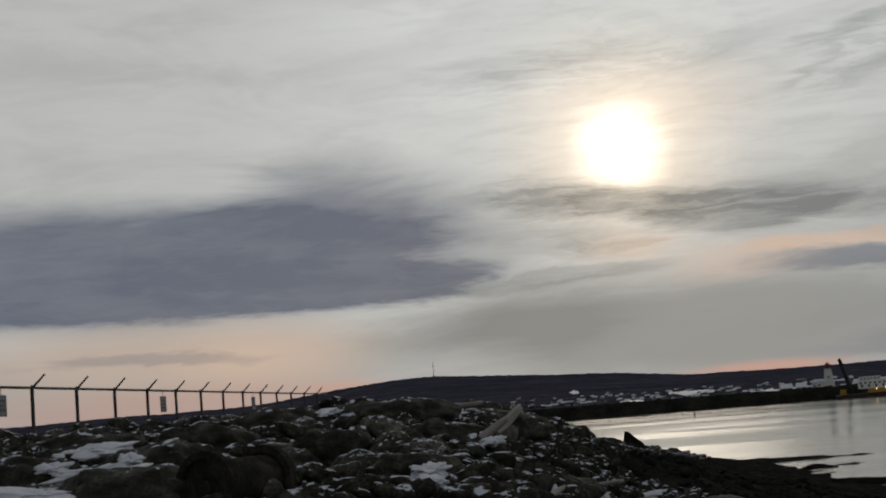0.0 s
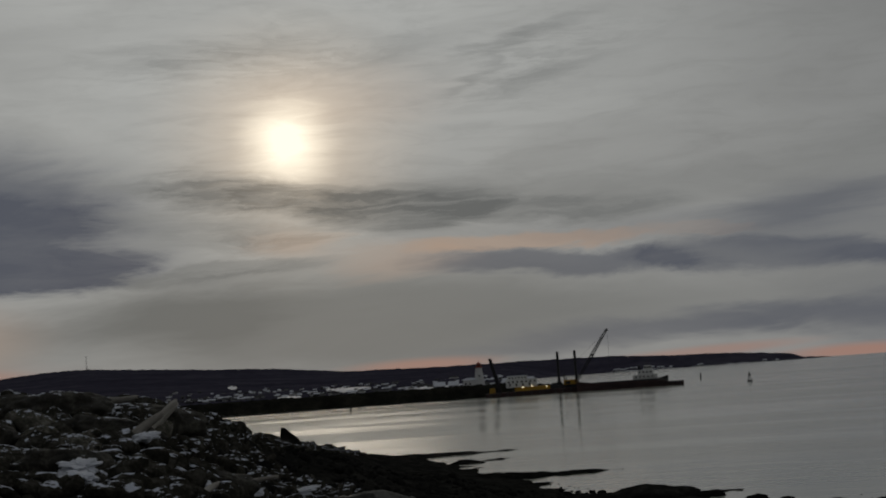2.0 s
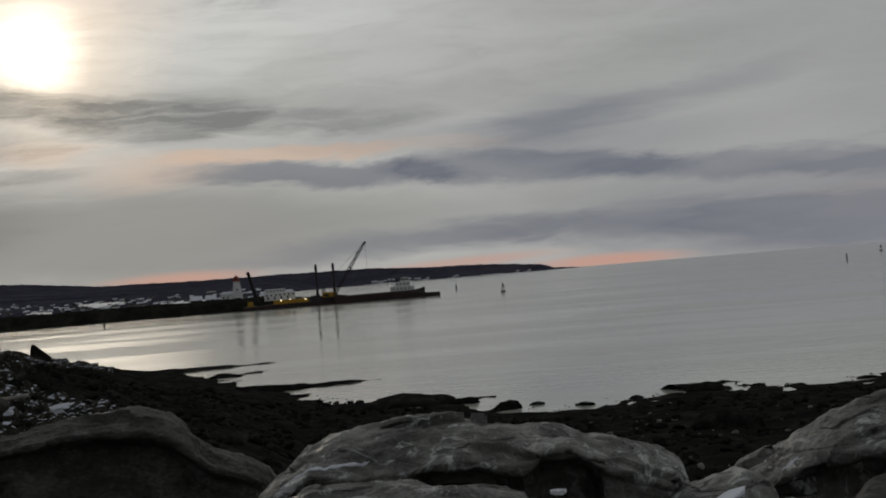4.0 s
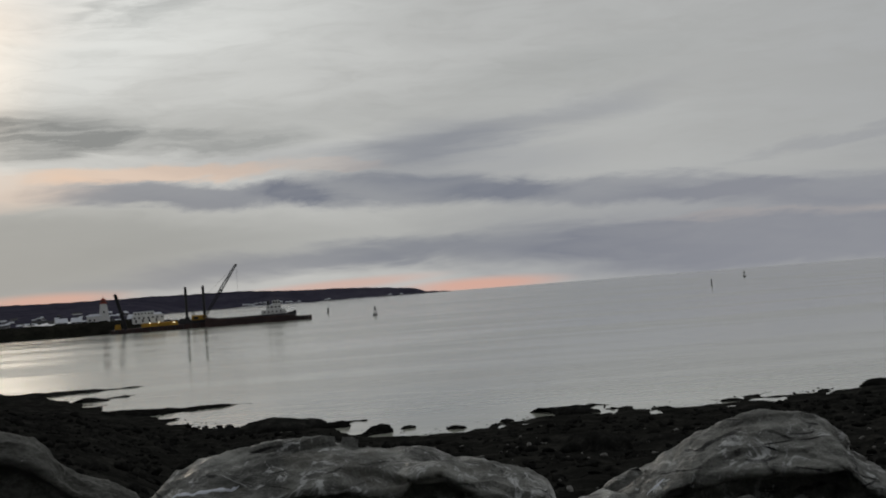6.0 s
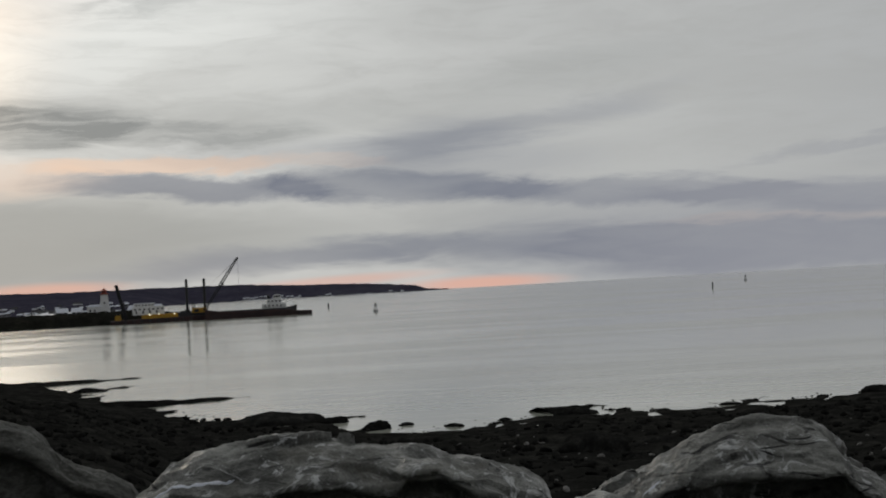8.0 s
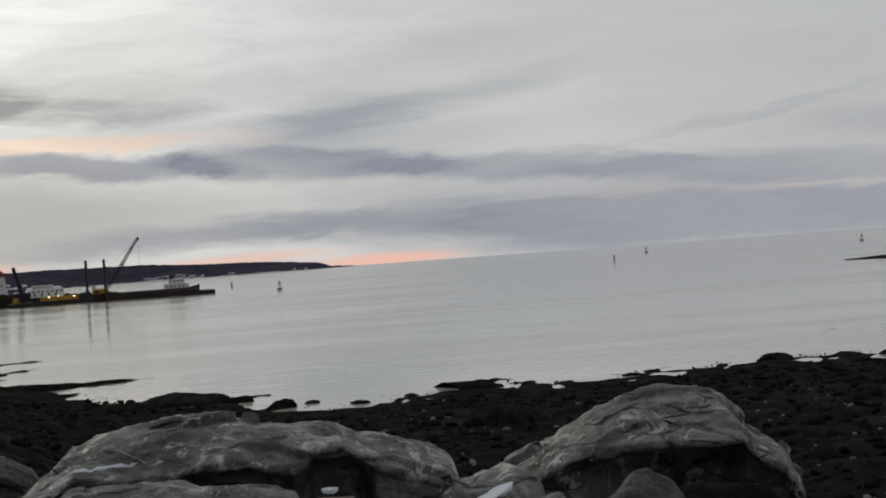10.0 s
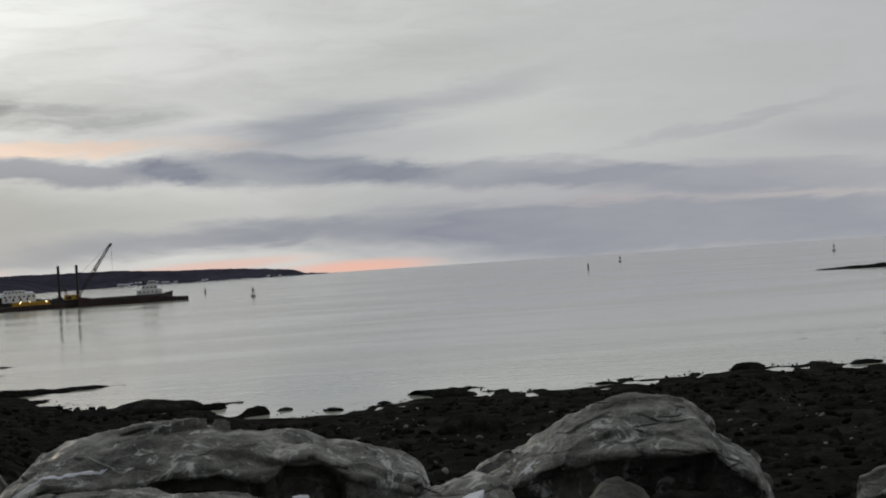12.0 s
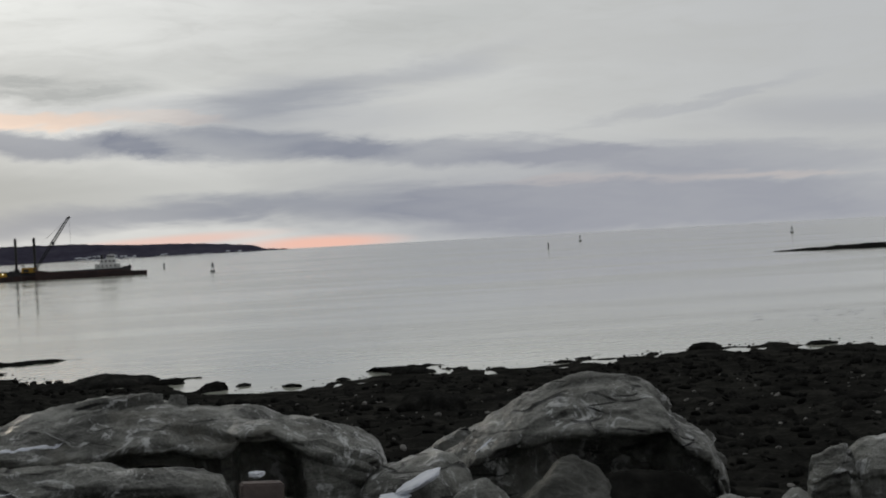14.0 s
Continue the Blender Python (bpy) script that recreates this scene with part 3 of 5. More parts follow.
hill_start = curve("-75:820 -15:820 -13:1500 -11.5:3600 -10:4100 0.3:4150")


def hill_height(a, r):
    r0, r1 = float(hill_start(a)), 4600.0
    top = EYE_Z + r1 * math.tan(radians(float(ridge_el(a))))
    s = max(0.0, min(1.0, (r - r0) / (r1 - r0)))
    x, y = r * math.sin(radians(a)), r * math.cos(radians(a))
    z = -1.0 + (top + 1.0) * s ** 2.3 if s < 1 else top
    if r > r0 + 60:
        z += s * (7.0 * noise.fractal(Vector((x, y, 0)) * 0.0021, 1.0, 2.0, 4))
        if r > 1900:
            z += 2.6 * noise.noise(Vector((x, y, 3)) * 0.05) + 1.5 * noise.noise(Vector((x, y, 9)) * 0.13)
    return z if r < 4700 else z - 40


hill_rs = np.concatenate([np.linspace(820, 2000, 22), np.linspace(2100, 4590, 30), [4600, 4640, 4800]])
tagged(polar_sheet("hillside", np.arange(-75, 0.31, 0.12), hill_rs, hill_height, HAZY_FOREST), "long low wooded hill across the bay, with haze painted into its colour", "hill", kind="structure")


def bank_height(a, r):
    end = np.interp(a, [-34, -27, -13.5, -10.6, -10.3], [7.0, 6.6, 6.2, 3.0, -1.0])
    s = np.interp(r, [712, 726, 760, 800, 850], [-1.0, 1.0, 1.0, 0.9, 0.5])
    x, y = r * math.sin(radians(a)), r * math.cos(radians(a))
    return end * s + (1.1 * noise.fractal(Vector((x, y, 0)) * 0.16, 1.0, 2.0, 4) if s > 0 else -0.5)


tagged(polar_sheet("headland", np.arange(-36, -10.2, 0.06), np.concatenate([np.linspace(708, 760, 16), [780, 800, 825, 850]]), bank_height, BANK), "low dark wooded point behind the wharf", "headland", kind="structure")


def islet_height(a, r):
    k = max(0.0, min(1.0, (a - 19.4) / 4.0)) ** 0.7
    x, y = r * math.sin(radians(a)), r * math.cos(radians(a))
    s = math.sin(math.pi * max(0.0, min(1.0, (r - 424) / 40)))
    return -0.3 + (1.5 * k * s + 0.35 * k * noise.fractal(Vector((x, y, 0)) * 0.15, 1.0, 2.0, 4))


tagged(polar_sheet("reef", np.arange(19.2, 40, 0.1), np.linspace(422, 466, 14), islet_height, WEED), "low black rock ledge out in the water", "reef", kind="structure")


def finger(a0, r0, a1, r1, wide, high, seed):
    """A thin tongue of weedy rock running out into the water."""
    p, q = spot(a0, r0), spot(a1, r1)
    n, m = 60, 9
    side = (q - p).normalized().cross(Vector((0, 0, 1)))
    verts, faces = [], []
    for i in range(n):
        k = i / (n - 1)
        w = wide * (1 - k ** 1.5) + 0.3
        for j in range(m):
            u = j / (m - 1) * 2 - 1
            at = p.lerp(q, k) + side * (u * w + 1.2 * noise.noise(Vector((k * 6, seed, 0))))
            z = high * (1 - k * 0.7) * (1 - u * u) - 0.15 + 0.35 * noise.fractal(Vector((at.x, at.y, seed)) * 0.35, 1.0, 2.0, 4) * (1 - 0.5 * k)
            verts.append((at.x, at.y, z))
    for i in range(n - 1):
        for j in range(m - 1):
            faces.append((i * m + j, i * m + j + 1, (i + 1) * m + j + 1, (i + 1) * m + j))
    ob = link_mesh("rock_tongue", verts, faces, WEED)
    return tagged(ob, "thin tongue of black weedy rock in the shallows", "rock", "rock tongues")


finger(-18.5, 188, -12.8, 190, 5.0, 0.75, 1)
finger(-15.5, 166, -13.2, 172, 2.5, 0.40, 2)
finger(-14.5, 138, -8.6, 140, 4.5, 0.70, 3)
finger(-13.0, 126, -10.9, 131, 2.0, 0.45, 4)
finger(-7.8, 111, -3.9, 110, 2.2, 0.55, 5)
finger(3.2, 105, 6.4, 109, 2.0, 0.45, 6)


# ---- boulders in the foreground ----
def boulder(az, r, z, radii, planes, seed, label, level=6, sharp=14.0, rough=0.07, turn=0.0, material=None, grooves=7, facets=3):
    ob = new("boulder", rock_mesh("boulder", seed, radii, planes, level, sharp, rough, material or GRANITE, facets, grooves))
    ob.matrix_world = Matrix.Translation(spot(az, r, z)) @ pose(0, 0, 0, 0, 0, -az + turn)
    return tagged(ob, label, "boulder", "shore boulders")


def ledge_boulder(az, r, seed, label, ridge, lip, recess, lip_y=-0.7, back=0.75, base=7.6, shell=5.0, bite=1.0, material=None):
    """A weathered outcrop boulder: a sloping top from the ridge to a lip, and a hollowed face below it.
    ridge and lip: height by the way across; recess: depth of the hollow. It splits in shells along its top."""
    zr_of, zl_of, c_of = curve(ridge), curve(lip), curve(recess)
    ends = [float(p.split(":")[0]) for p in ridge.split()]
    xs = np.linspace(ends[0], ends[-1], 300)
    rows = (5, 8, 12, 30, 32, 6, 10, 12, 6)
    grid, depth = [], []
    for x in xs:
        zr, zl, c = float(zr_of(x)), float(zl_of(x)), float(c_of(x))
        zl = min(zl, zr - 0.04)
        u = (x - ends[0]) / (ends[-1] - ends[0]) * 2 - 1
        k = max(0.06, (1 - abs(u) ** 5) ** 0.5)
        ly = lip_y + 0.10 * noise.noise(Vector((x * 2.3, seed, 0)))
        mid = ly * 0.5
        knots = [(back + 0.15, base), (back, base + (zr - base) * 0.55), (back * 0.5, zr - 0.09), (0.0, zr), (mid, zr + (zl - zr) * 0.42 + 0.02), (ly, zl), (ly + 0.015, zl - 0.05),
                 (ly + c + 0.03, zl - 0.08 - 0.12 * c), (ly + c + 0.03, zl - 0.35 - 0.1 * c), (ly + c * 0.5 - 0.08, base)]
        row = []
        for (a, b), n in zip(zip(knots, knots[1:]), rows):
            row += [(a[0] + (b[0] - a[0]) * t / n, a[1] + (b[1] - a[1]) * t / n) for t in range(n)]
        row.append(knots[-1])
        row = np.array(row)
        for turn in range(2):
            row[1:-1] = 0.25 * row[:-2] + 0.5 * row[1:-1] + 0.25 * row[2:]
        row[:, 0] = (back + ly) / 2 + (row[:, 0] - (back + ly) / 2) * k
        grid.append([(x, y, z) for y, z in row])
        depth.append(zr - row[:, 1])
    P, depth = np.array(grid), np.array(depth)
    normal = np.cross(np.gradient(P, axis=0), np.gradient(P, axis=1))
    normal /= np.maximum(np.linalg.norm(normal, axis=2, keepdims=True), 1e-9)
    if normal[150, 60, 2] < 0:
        normal = -normal
    push = np.zeros(P.shape[:2])
    shift = Vector((seed * 1.37, seed * 0.71, seed * 0.39))
    for a in range(P.shape[0]):
        for b in range(P.shape[1]):
            v = Vector(P[a, b]) + shift
            big = noise.fractal(v * 1.5, 1.0, 2.0, 4)
            cells = noise.voronoi(Vector((v.x * 1.7, v.y * 1.7, v.z * 3.1)) + Vector((big, big, big)) * 0.35)[0]
            h = depth[a, b] * shell + 0.38 * noise.fractal(v * 0.9, 1.0, 2.0, 3) + 0.16 * big
            f = h - math.floor(h)
            open_ = min(1.0, max(0.0, 0.35 + 1.7 * noise.noise(v * 1.9 + shift)))
            push[a, b] = (0.024 * big + 0.016 * noise.fractal(v * 7.0, 0.7, 2.1, 5) + bite * (0.030 * min(0.3, cells[1] - cells[0])
                          + open_ * (0.045 * (f - 0.5) - 0.035 * math.exp(-((f - 0.08) / 0.07) ** 2))))
    P = P + normal * push[:, :, None]
    n, m = P.shape[:2]
    faces = [(i * m + j, i * m + j + 1, (i + 1) * m + j + 1, (i + 1) * m + j) for i in range(n - 1) for j in range(m - 1)]
    ob = link_mesh("boulder", P.reshape(-1, 3).tolist(), faces, material or GRANITE)
    ob.matrix_world = Matrix.Translation(spot(az, r)) @ pose(0, 0, 0, 0, 0, -az)
    tagged(ob, label, "boulder", "shore boulders")
    return ob, P, normal


def sheen_strip(rock, x0, x1, v0, v1, seed, label, lift=0.012):
    """A ragged white skin that paints wet sheen on a boulder between two ways across and two rows down its section."""
    ob0, P, normal = rock
    wide = [i for i in range(P.shape[0]) if x0 <= P[i, 60, 0] <= x1]
    verts, faces = [], []
    m = 9
    for n, i in enumerate(wide):
        k = n / (len(wide) - 1)
        mid, half = v0 + (v1 - v0) * k + 1.8 * noise.noise(Vector((k * 9, seed, 1))), 2.6 * math.sin(math.pi * k) ** 0.6 * (0.8 + 0.7 * noise.noise(Vector((k * 13, seed, 5))))
        for j in range(m):
            q = j / (m - 1) * 2 - 1
            at = mid + half * q
            b, t = int(at), at - int(at)
            up = lift * (1 - q * q) ** 0.5 - 0.004
            verts.append(P[i, b] * (1 - t) + P[i, b + 1] * t + normal[i, b] * up)
    for n in range(len(wide) - 1):
        for j in range(m - 1):
            faces.append((n * m + j, n * m + j + 1, (n + 1) * m + j + 1, (n + 1) * m + j))
    ob = link_mesh("snow_patch", verts, faces, SNOW)
    ob.matrix_world = ob0.matrix_world.copy()
    return tagged(ob, label, "snow", "snow patches")


humped = ledge_boulder(11.5, 10.6, 11, "large rounded grey granite boulder with an undercut dark face",
                       "-1.32:7.7 -1.13:8.33 -0.97:8.46 -0.61:8.63 -0.25:8.81 0.0:8.89 0.15:8.91 0.40:8.88 0.58:8.81 0.68:8.74 0.78:8.57 0.93:8.49 1.06:8.38 1.14:8.2 1.20:7.7",
                       "-1.32:7.65 -1.07:8.10 -0.71:8.38 -0.42:8.48 -0.13:8.56 0.2:8.57 0.5:8.56 0.70:8.55 0.8:8.44 0.98:8.33 1.2:7.65",
                       "-1.3:0 -0.9:0.04 -0.55:0.12 -0.35:0.48 0:0.75 0.6:0.75 0.72:0.42 0.85:0.22 1.2:0.05", -0.66, 0.8, 7.6, 4.6)
long_one = ledge_boulder(-5.0, 10.0, 5, "long humped grey granite boulder with lichen and painted sheen streaks",
                         "-1.68:8.1 -1.58:8.52 -1.2:8.84 -0.92:8.93 -0.63:8.98 -0.34:9.0 -0.12:8.985 0.15:8.93 0.38:8.88 0.65:8.855 0.82:8.80 0.99:8.76 1.27:8.67 1.44:8.59 1.53:8.42 1.60:8.0",
                         "-1.68:8.0 -1.5:8.50 -1.13:8.72 -0.78:8.66 -0.48:8.69 -0.3:8.735 0.01:8.73 0.23:8.66 0.36:8.68 0.45:8.75 0.69:8.74 0.84:8.67 0.92:8.62 1.06:8.58 1.39:8.45 1.6:7.9",
                         "-1.7:0 -0.9:0.06 -0.55:0.14 -0.32:0.52 0.15:0.58 0.31:0.14 0.40:0.16 0.48:0.72 0.80:0.75 0.88:0.10 1.6:0.0", -0.68, 0.8, 7.6, 5.2)
low_slab = ledge_boulder(-7.5, 8.5, 23, "low grey granite slab before the long boulder",
                         "-1.15:8.2 -1.0:8.60 -0.67:8.75 -0.36:8.775 -0.09:8.77 0.14:8.71 0.48:8.67 0.66:8.62 0.73:8.45 0.78:8.1",
                         "-1.15:8.1 -1.0:8.50 -0.67:8.62 -0.3:8.66 -0.09:8.68 0.14:8.64 0.48:8.60 0.66:8.56 0.78:8.0", "-1.1:0 -0.3:0.03 0.0:0.2 0.5:0.22 0.75:0.05", -0.30, 0.35, 7.7, 6.0, 0.8)
blunt = ledge_boulder(-18.5, 11.5, 31, "blunt dark grey granite boulder with a knobbed top",
                      "-1.35:8.2 -1.24:8.8 -1.09:9.02 -0.65:9.08 -0.30:9.09 -0.14:9.12 0.14:9.11 0.24:9.06 0.34:8.96 0.44:8.83 0.54:8.74 0.80:8.66 1.0:8.52 1.12:8.3",
                      "-1.35:8.1 -1.1:8.92 -0.65:8.98 -0.3:9.0 0.0:8.97 0.2:8.9 0.34:8.8 0.54:8.62 0.8:8.52 1.0:8.4 1.12:8.2", "-1.35:0.05 -0.9:0.24 -0.2:0.36 0.1:0.24 0.35:0.36 0.6:0.16 1.1:0", -0.34, 0.8, 7.6, 3.2, 1.1, DARK_GRANITE)
ledge_boulder(21.85, 9.1, 41, "pale broken granite boulder", "-0.17:7.8 -0.15:8.33 -0.11:8.47 0.02:8.53 0.10:8.545 0.14:8.5 0.20:7.9", "-0.17:7.7 -0.14:8.2 -0.1:8.32 0.05:8.40 0.12:8.38 0.2:7.8", "-0.2:0 0.2:0.06",
              -0.16, 0.2, 7.6, 7.0, 0.5)
ledge_boulder(24.7, 9.25, 42, "smooth pale grey boulder with a dark flank", "-0.40:7.7 -0.34:8.48 -0.28:8.56 0.0:8.59 0.3:8.55 0.5:8.4 0.6:7.7", "-0.4:7.6 -0.34:8.3 -0.2:8.42 0.3:8.42 0.6:7.6", "-0.4:0 0.0:0.1 0.6:0",
              -0.3, 0.3, 7.6, 5.0, 0.5)
# white strips stand in for sky sheen on the wet granite ledges
sheen_strip(long_one, -1.36, -0.72, 82, 70, 1, "thin white strip painting the wet sheen along a granite ledge")
sheen_strip(low_slab, -0.95, -0.55, 84, 74, 2, "thin white strip painting the wet sheen along a granite ledge", 0.008)
sheen_strip(humped, -0.72, -0.58, 80, 70, 3, "thin white strip painting the wet sheen along a granite ledge", 0.008)
boulder(-15.0, 10.9, 7.85, (0.55, 0.6, 0.55), [((0.6, 0, 0.8), 0.75), ((0, -0.6, 0.8), 0.85)], 37, "small wedge-shaped grey boulder", 5)
boulder(20.2, 8.9, 7.95, (0.22, 0.3, 0.35), [((-0.6, 0, 0.8), 0.8)], 42, "small pale grey stone beside a boulder", 5)
boulder(18.4, 8.8, 7.97, (0.30, 0.3, 0.35), [((0, 0, 1), 0.9)], 44, "small pale grey stone beside a boulder", 5)
boulder(5.2, 9.55, 8.15, (0.42, 0.45, 0.38), [((-0.3, -0.2, 0.9), 0.85), ((0.7, -0.5, 0.4), 0.8)], 43, "small tilted grey stone wedged between boulders", 5)
boulder(11.2, 9.25, 7.95, (0.46, 0.3, 0.56), [((0.45, -0.3, 0.8), 0.80), ((0.9, 0, 0.3), 0.8), ((-0.6, 0, 0.75), 0.80)], 47, "brown-grey stone under the overhanging boulder", 5, material=DARK_GRANITE)
boulder(7.0, 9.2, 7.95, (0.40, 0.35, 0.42), [((-0.6, 0, 0.8), 0.75)], 48, "low grey stone at the foot of a boulder", 5)
boulder(0.6, 8.9, 7.9, (0.45, 0.4, 0.40), [((0, -0.6, 0.8), 0.75)], 49, "low grey stone at the foot of a boulder", 5)
boulder(14.5, 9.3, 7.85, (0.55, 0.4, 0.50), [((0, -0.6, 0.8), 0.8)], 51, "low dark stone at the foot of a boulder", 5, material=WEED)


# ---- loose stones of the shore ----
def land_z(x, y):
    r, a = math.hypot(x, y), math.degrees(math.atan2(x, y))
    return shore_height(a, r)


rng = random.Random(7)
STONES = [rock_mesh("stone", 100 + i, (1.0, 0.5 + 0.09 * (i % 5), 0.28 + 0.09 * (i % 4)), (), 3, 26.0, 0.06, RUBBLE, 8) for i in range(12)]
LOW = [rock_mesh("pebble", 200 + i, (1.0, 0.62, 0.30 + 0.09 * (i % 4)), (), 2, 22.0, 0.10, None, 8, 0, False) for i in range(8)]
LOW_DATA = []
for me in LOW:
    co = np.zeros(len(me.vertices) * 3)
    me.vertices.foreach_get("co", co)
    LOW_DATA.append((co.reshape(-1, 3), np.array([tuple(p.vertices) for p in me.polygons])))


def tilt(amount):
    return Euler((rng.uniform(-amount, amount), rng.uniform(-amount, amount), rng.uniform(0, 6.28))).to_matrix()


def heap(name, spots, material, label):
    """Many stones as one joined piece of ground cover. spots: x, y, size, tilt."""
    verts, faces, base = [], [], 0
    for x, y, size, lean in spots:
        co, fs = LOW_DATA[rng.randrange(len(LOW_DATA))]
        m = np.array(tilt(lean)) * size
        p = co @ m.T + np.array((x, y, land_z(x, y) + 0.12 * size))
        verts.append(p)
        faces.append(fs + base)
        base += len(co)
    ob = link_mesh(name, np.concatenate(verts).tolist(), np.concatenate(faces).tolist(), material, None, False)
    return tagged(ob, label, "stones", kind="stuff")


def rubble_spots(count, a0, a1, r0, r1, s0, s1, keep=lambda a, r: True):
    out = []
    while len(out) < count:
        a, r = rng.uniform(a0, a1), math.sqrt(rng.uniform(r0 * r0, r1 * r1))
        if keep(a, r):
            out.append((r * math.sin(radians(a)), r * math.cos(radians(a)), s0 + (s1 - s0) * rng.random() ** 2.2, 0.6))
    return out


for x, y, size, lean in rubble_spots(180, -49, -26, 16.5, 30.5, 0.20, 0.75):
    if math.hypot(x, y) > 25:
        size *= 0.6
    ob = new("stone", STONES[rng.randrange(len(STONES))])
    ob.matrix_world = Matrix.LocRotScale((x, y, land_z(x, y) + 0.16 * size), tilt(0.5).to_quaternion(), (size * 0.64,) * 3)
    tagged(ob, "dark broken stone dusted with old snow", "stone", "rubble stones")
heap("rubble", rubble_spots(5600, -50, -17, 15, 48, 0.06, 0.34, lambda a, r: r < float(crest_r(np.float64(a))) + 6)
     + rubble_spots(900, -26, -19, 30, 150, 0.2, 0.6, lambda a, r: abs(r - float(crest_r(np.float64(a)))) < 22), RUBBLE, "bank of broken dark stones with snow between")
for n, (az, r, wide, high) in enumerate(((-46.6, 18.5, 0.75, 0.5), (-42.4, 16.6, 0.85, 0.45), (-41.8, 20.5, 0.8, 0.45), (-44.5, 24, 1.0, 0.5), (-39.5, 23.5, 0.8, 0.45), (-36.5, 26, 0.9, 0.4), (-34.4, 20, 0.6, 0.35),
                                         (-31.5, 24, 0.9, 0.4), (-33.5, 27.5, 0.8, 0.4), (-29.3, 21, 0.7, 0.3), (-36.6, 19.4, 0.5, 0.35), (-31.0, 17, 0.6, 0.3), (-27.5, 27, 0.9, 0.4), (-25.2, 22, 0.6, 0.3))):
    ob = new("bank_boulder", rock_mesh("bank_boulder", 700 + n, (wide, wide * 0.7, high), [((0, 0, 1), 0.85)], 5, 22.0, 0.20, DARK_STONE, 12, 5))
    p = spot(az, r)
    ob.matrix_world = Matrix.Translation((p.x, p.y, land_z(p.x, p.y) + 0.05)) @ pose(0, 0, 0, 0, rng.uniform(-12, 12), -az + rng.uniform(-25, 25))
    tagged(ob, "large dark brown boulder half sunk in the rubble", "boulder", "bank boulders")
BEACH = [rock_mesh("stone", 600 + i, (1.0, 0.65, 0.36 + 0.08 * (i % 4)), (), 2, 18.0, 0.12, WEED, 8, 0, False) for i in range(8)]
for x, y, size, lean in rubble_spots(110, -16, 27, 34, 62, 0.16, 0.52):
    ob = new("stone", BEACH[rng.randrange(len(BEACH))])
    ob.matrix_world = Matrix.LocRotScale((x, y, land_z(x, y) + 0.12 * size), tilt(0.4).to_quaternion(), (size,) * 3)
    tagged(ob, "dark weedy stone on the tidal beach", "stone", "beach stones")
heap("beach_stones", rubble_spots(4200, -26, 28, 24, 118, 0.10, 0.42, lambda a, r: r < float(shore_r(np.float64(a))) - 9 or (a < -8 and r < float(shore_r(np.float64(a))) + 1))
     + rubble_spots(500, -19, 28, 90, 200, 0.06, 0.16, lambda a, r: abs(r - float(shore_r(np.float64(a)))) < 3), WEED, "black weed-covered stones of the tidal beach")
heap("pale_stones", rubble_spots(320, -12, 28, 36, 85, 0.06, 0.22), PALE, "scattered pale stones on the dark beach")

for az, r, size, high, seed, label in (
        (-7.6, 112, 3.6, 1.35, 1, "broad black weedy rock at the water's edge"), (-9.6, 112, 3.0, 0.8, 2, "low black weedy rock"), (-5.3, 110, 1.8, 0.8, 3, "low black weedy rock"),
        (-3.45, 102.5, 1.25, 1.25, 4, "round black rock at the water's edge"), (-2.2, 104, 0.6, 0.4, 5, "small black rock awash"), (4.35, 105.5, 1.0, 0.95, 6, "round black rock at the water's edge"),
        (5.1, 105.5, 1.2, 0.75, 7, "round black rock at the water's edge"), (16.9, 114, 1.6, 1.05, 8, "black humped rock at the water's edge"), (21.5, 115.5, 1.3, 0.7, 9, "low black weedy rock"),
        (5.4, 72, 2.1, 1.5, 10, "dark squat boulder on the beach"), (8.3, 76, 1.6, 1.0, 11, "dark squat boulder on the beach"), (-0.2, 101, 0.7, 0.5, 12, "small black rock awash"),
        (1.9, 103.5, 0.6, 0.45, 13, "small black rock awash"), (-4.9, 113, 0.8, 0.4, 14, "small black rock awash"), (11.2, 108, 1.0, 0.45, 15, "low black weedy rock"), (22.9, 68, 1.2, 0.55, 16, "flat dark boulder on the beach")):
    ob = new("shore_rock", rock_mesh("shore_rock", 300 + seed, (size * 0.95, size * 0.6, high * 0.62), (), 4, 9.0, 0.20, WEED, 9))
    p = spot(az, r * 0.972)
    ob.matrix_world = Matrix.Translation((p.x, p.y, max(0.0, land_z(p.x, p.y)) - high * 0.12)) @ pose(0, 0, 0, 0, 0, rng.uniform(-30, 30) - az)
    tagged(ob, label, "rock", "shoreline rocks")

ob = new("standing_stone", rock_mesh("standing_stone", 77, (0.85, 0.5, 0.95), [((0.62, 0, 0.78), 0.55), ((-1, 0, 0.1), 0.72), ((0, 0, 1), 1.0)], 4, 14.0, 0.08, WEED, 4))
p = spot(-22.25, 105)
ob.matrix_world = Matrix.Translation((p.x, p.y, land_z(p.x, p.y) + 0.45)) @ pose(0, 0, 0, 0, 0, 22)
tagged(ob, "upright pointed dark stone on the rubble point", "stone")


def snow_patch(az, r, long, wide, seed, lift=0.10, face=0.0):
    ob = new("snow_patch", rock_mesh("snow_patch", 400 + seed, (long * 0.9, wide * 0.8, 0.07), [((0, 0, 1), 0.6)], 5, 6.0, 0.85, SNOW, 5))
    p = spot(az, r)
    ob.matrix_world = Matrix.Translation((p.x, p.y, land_z(p.x, p.y) + lift)) @ pose(0, 0, 0, face + rng.uniform(-8, 8), rng.uniform(-8, 8), -az + rng.uniform(-15, 15))
    return tagged(ob, "ragged patch of old snow among the stones", "snow", "snow patches")


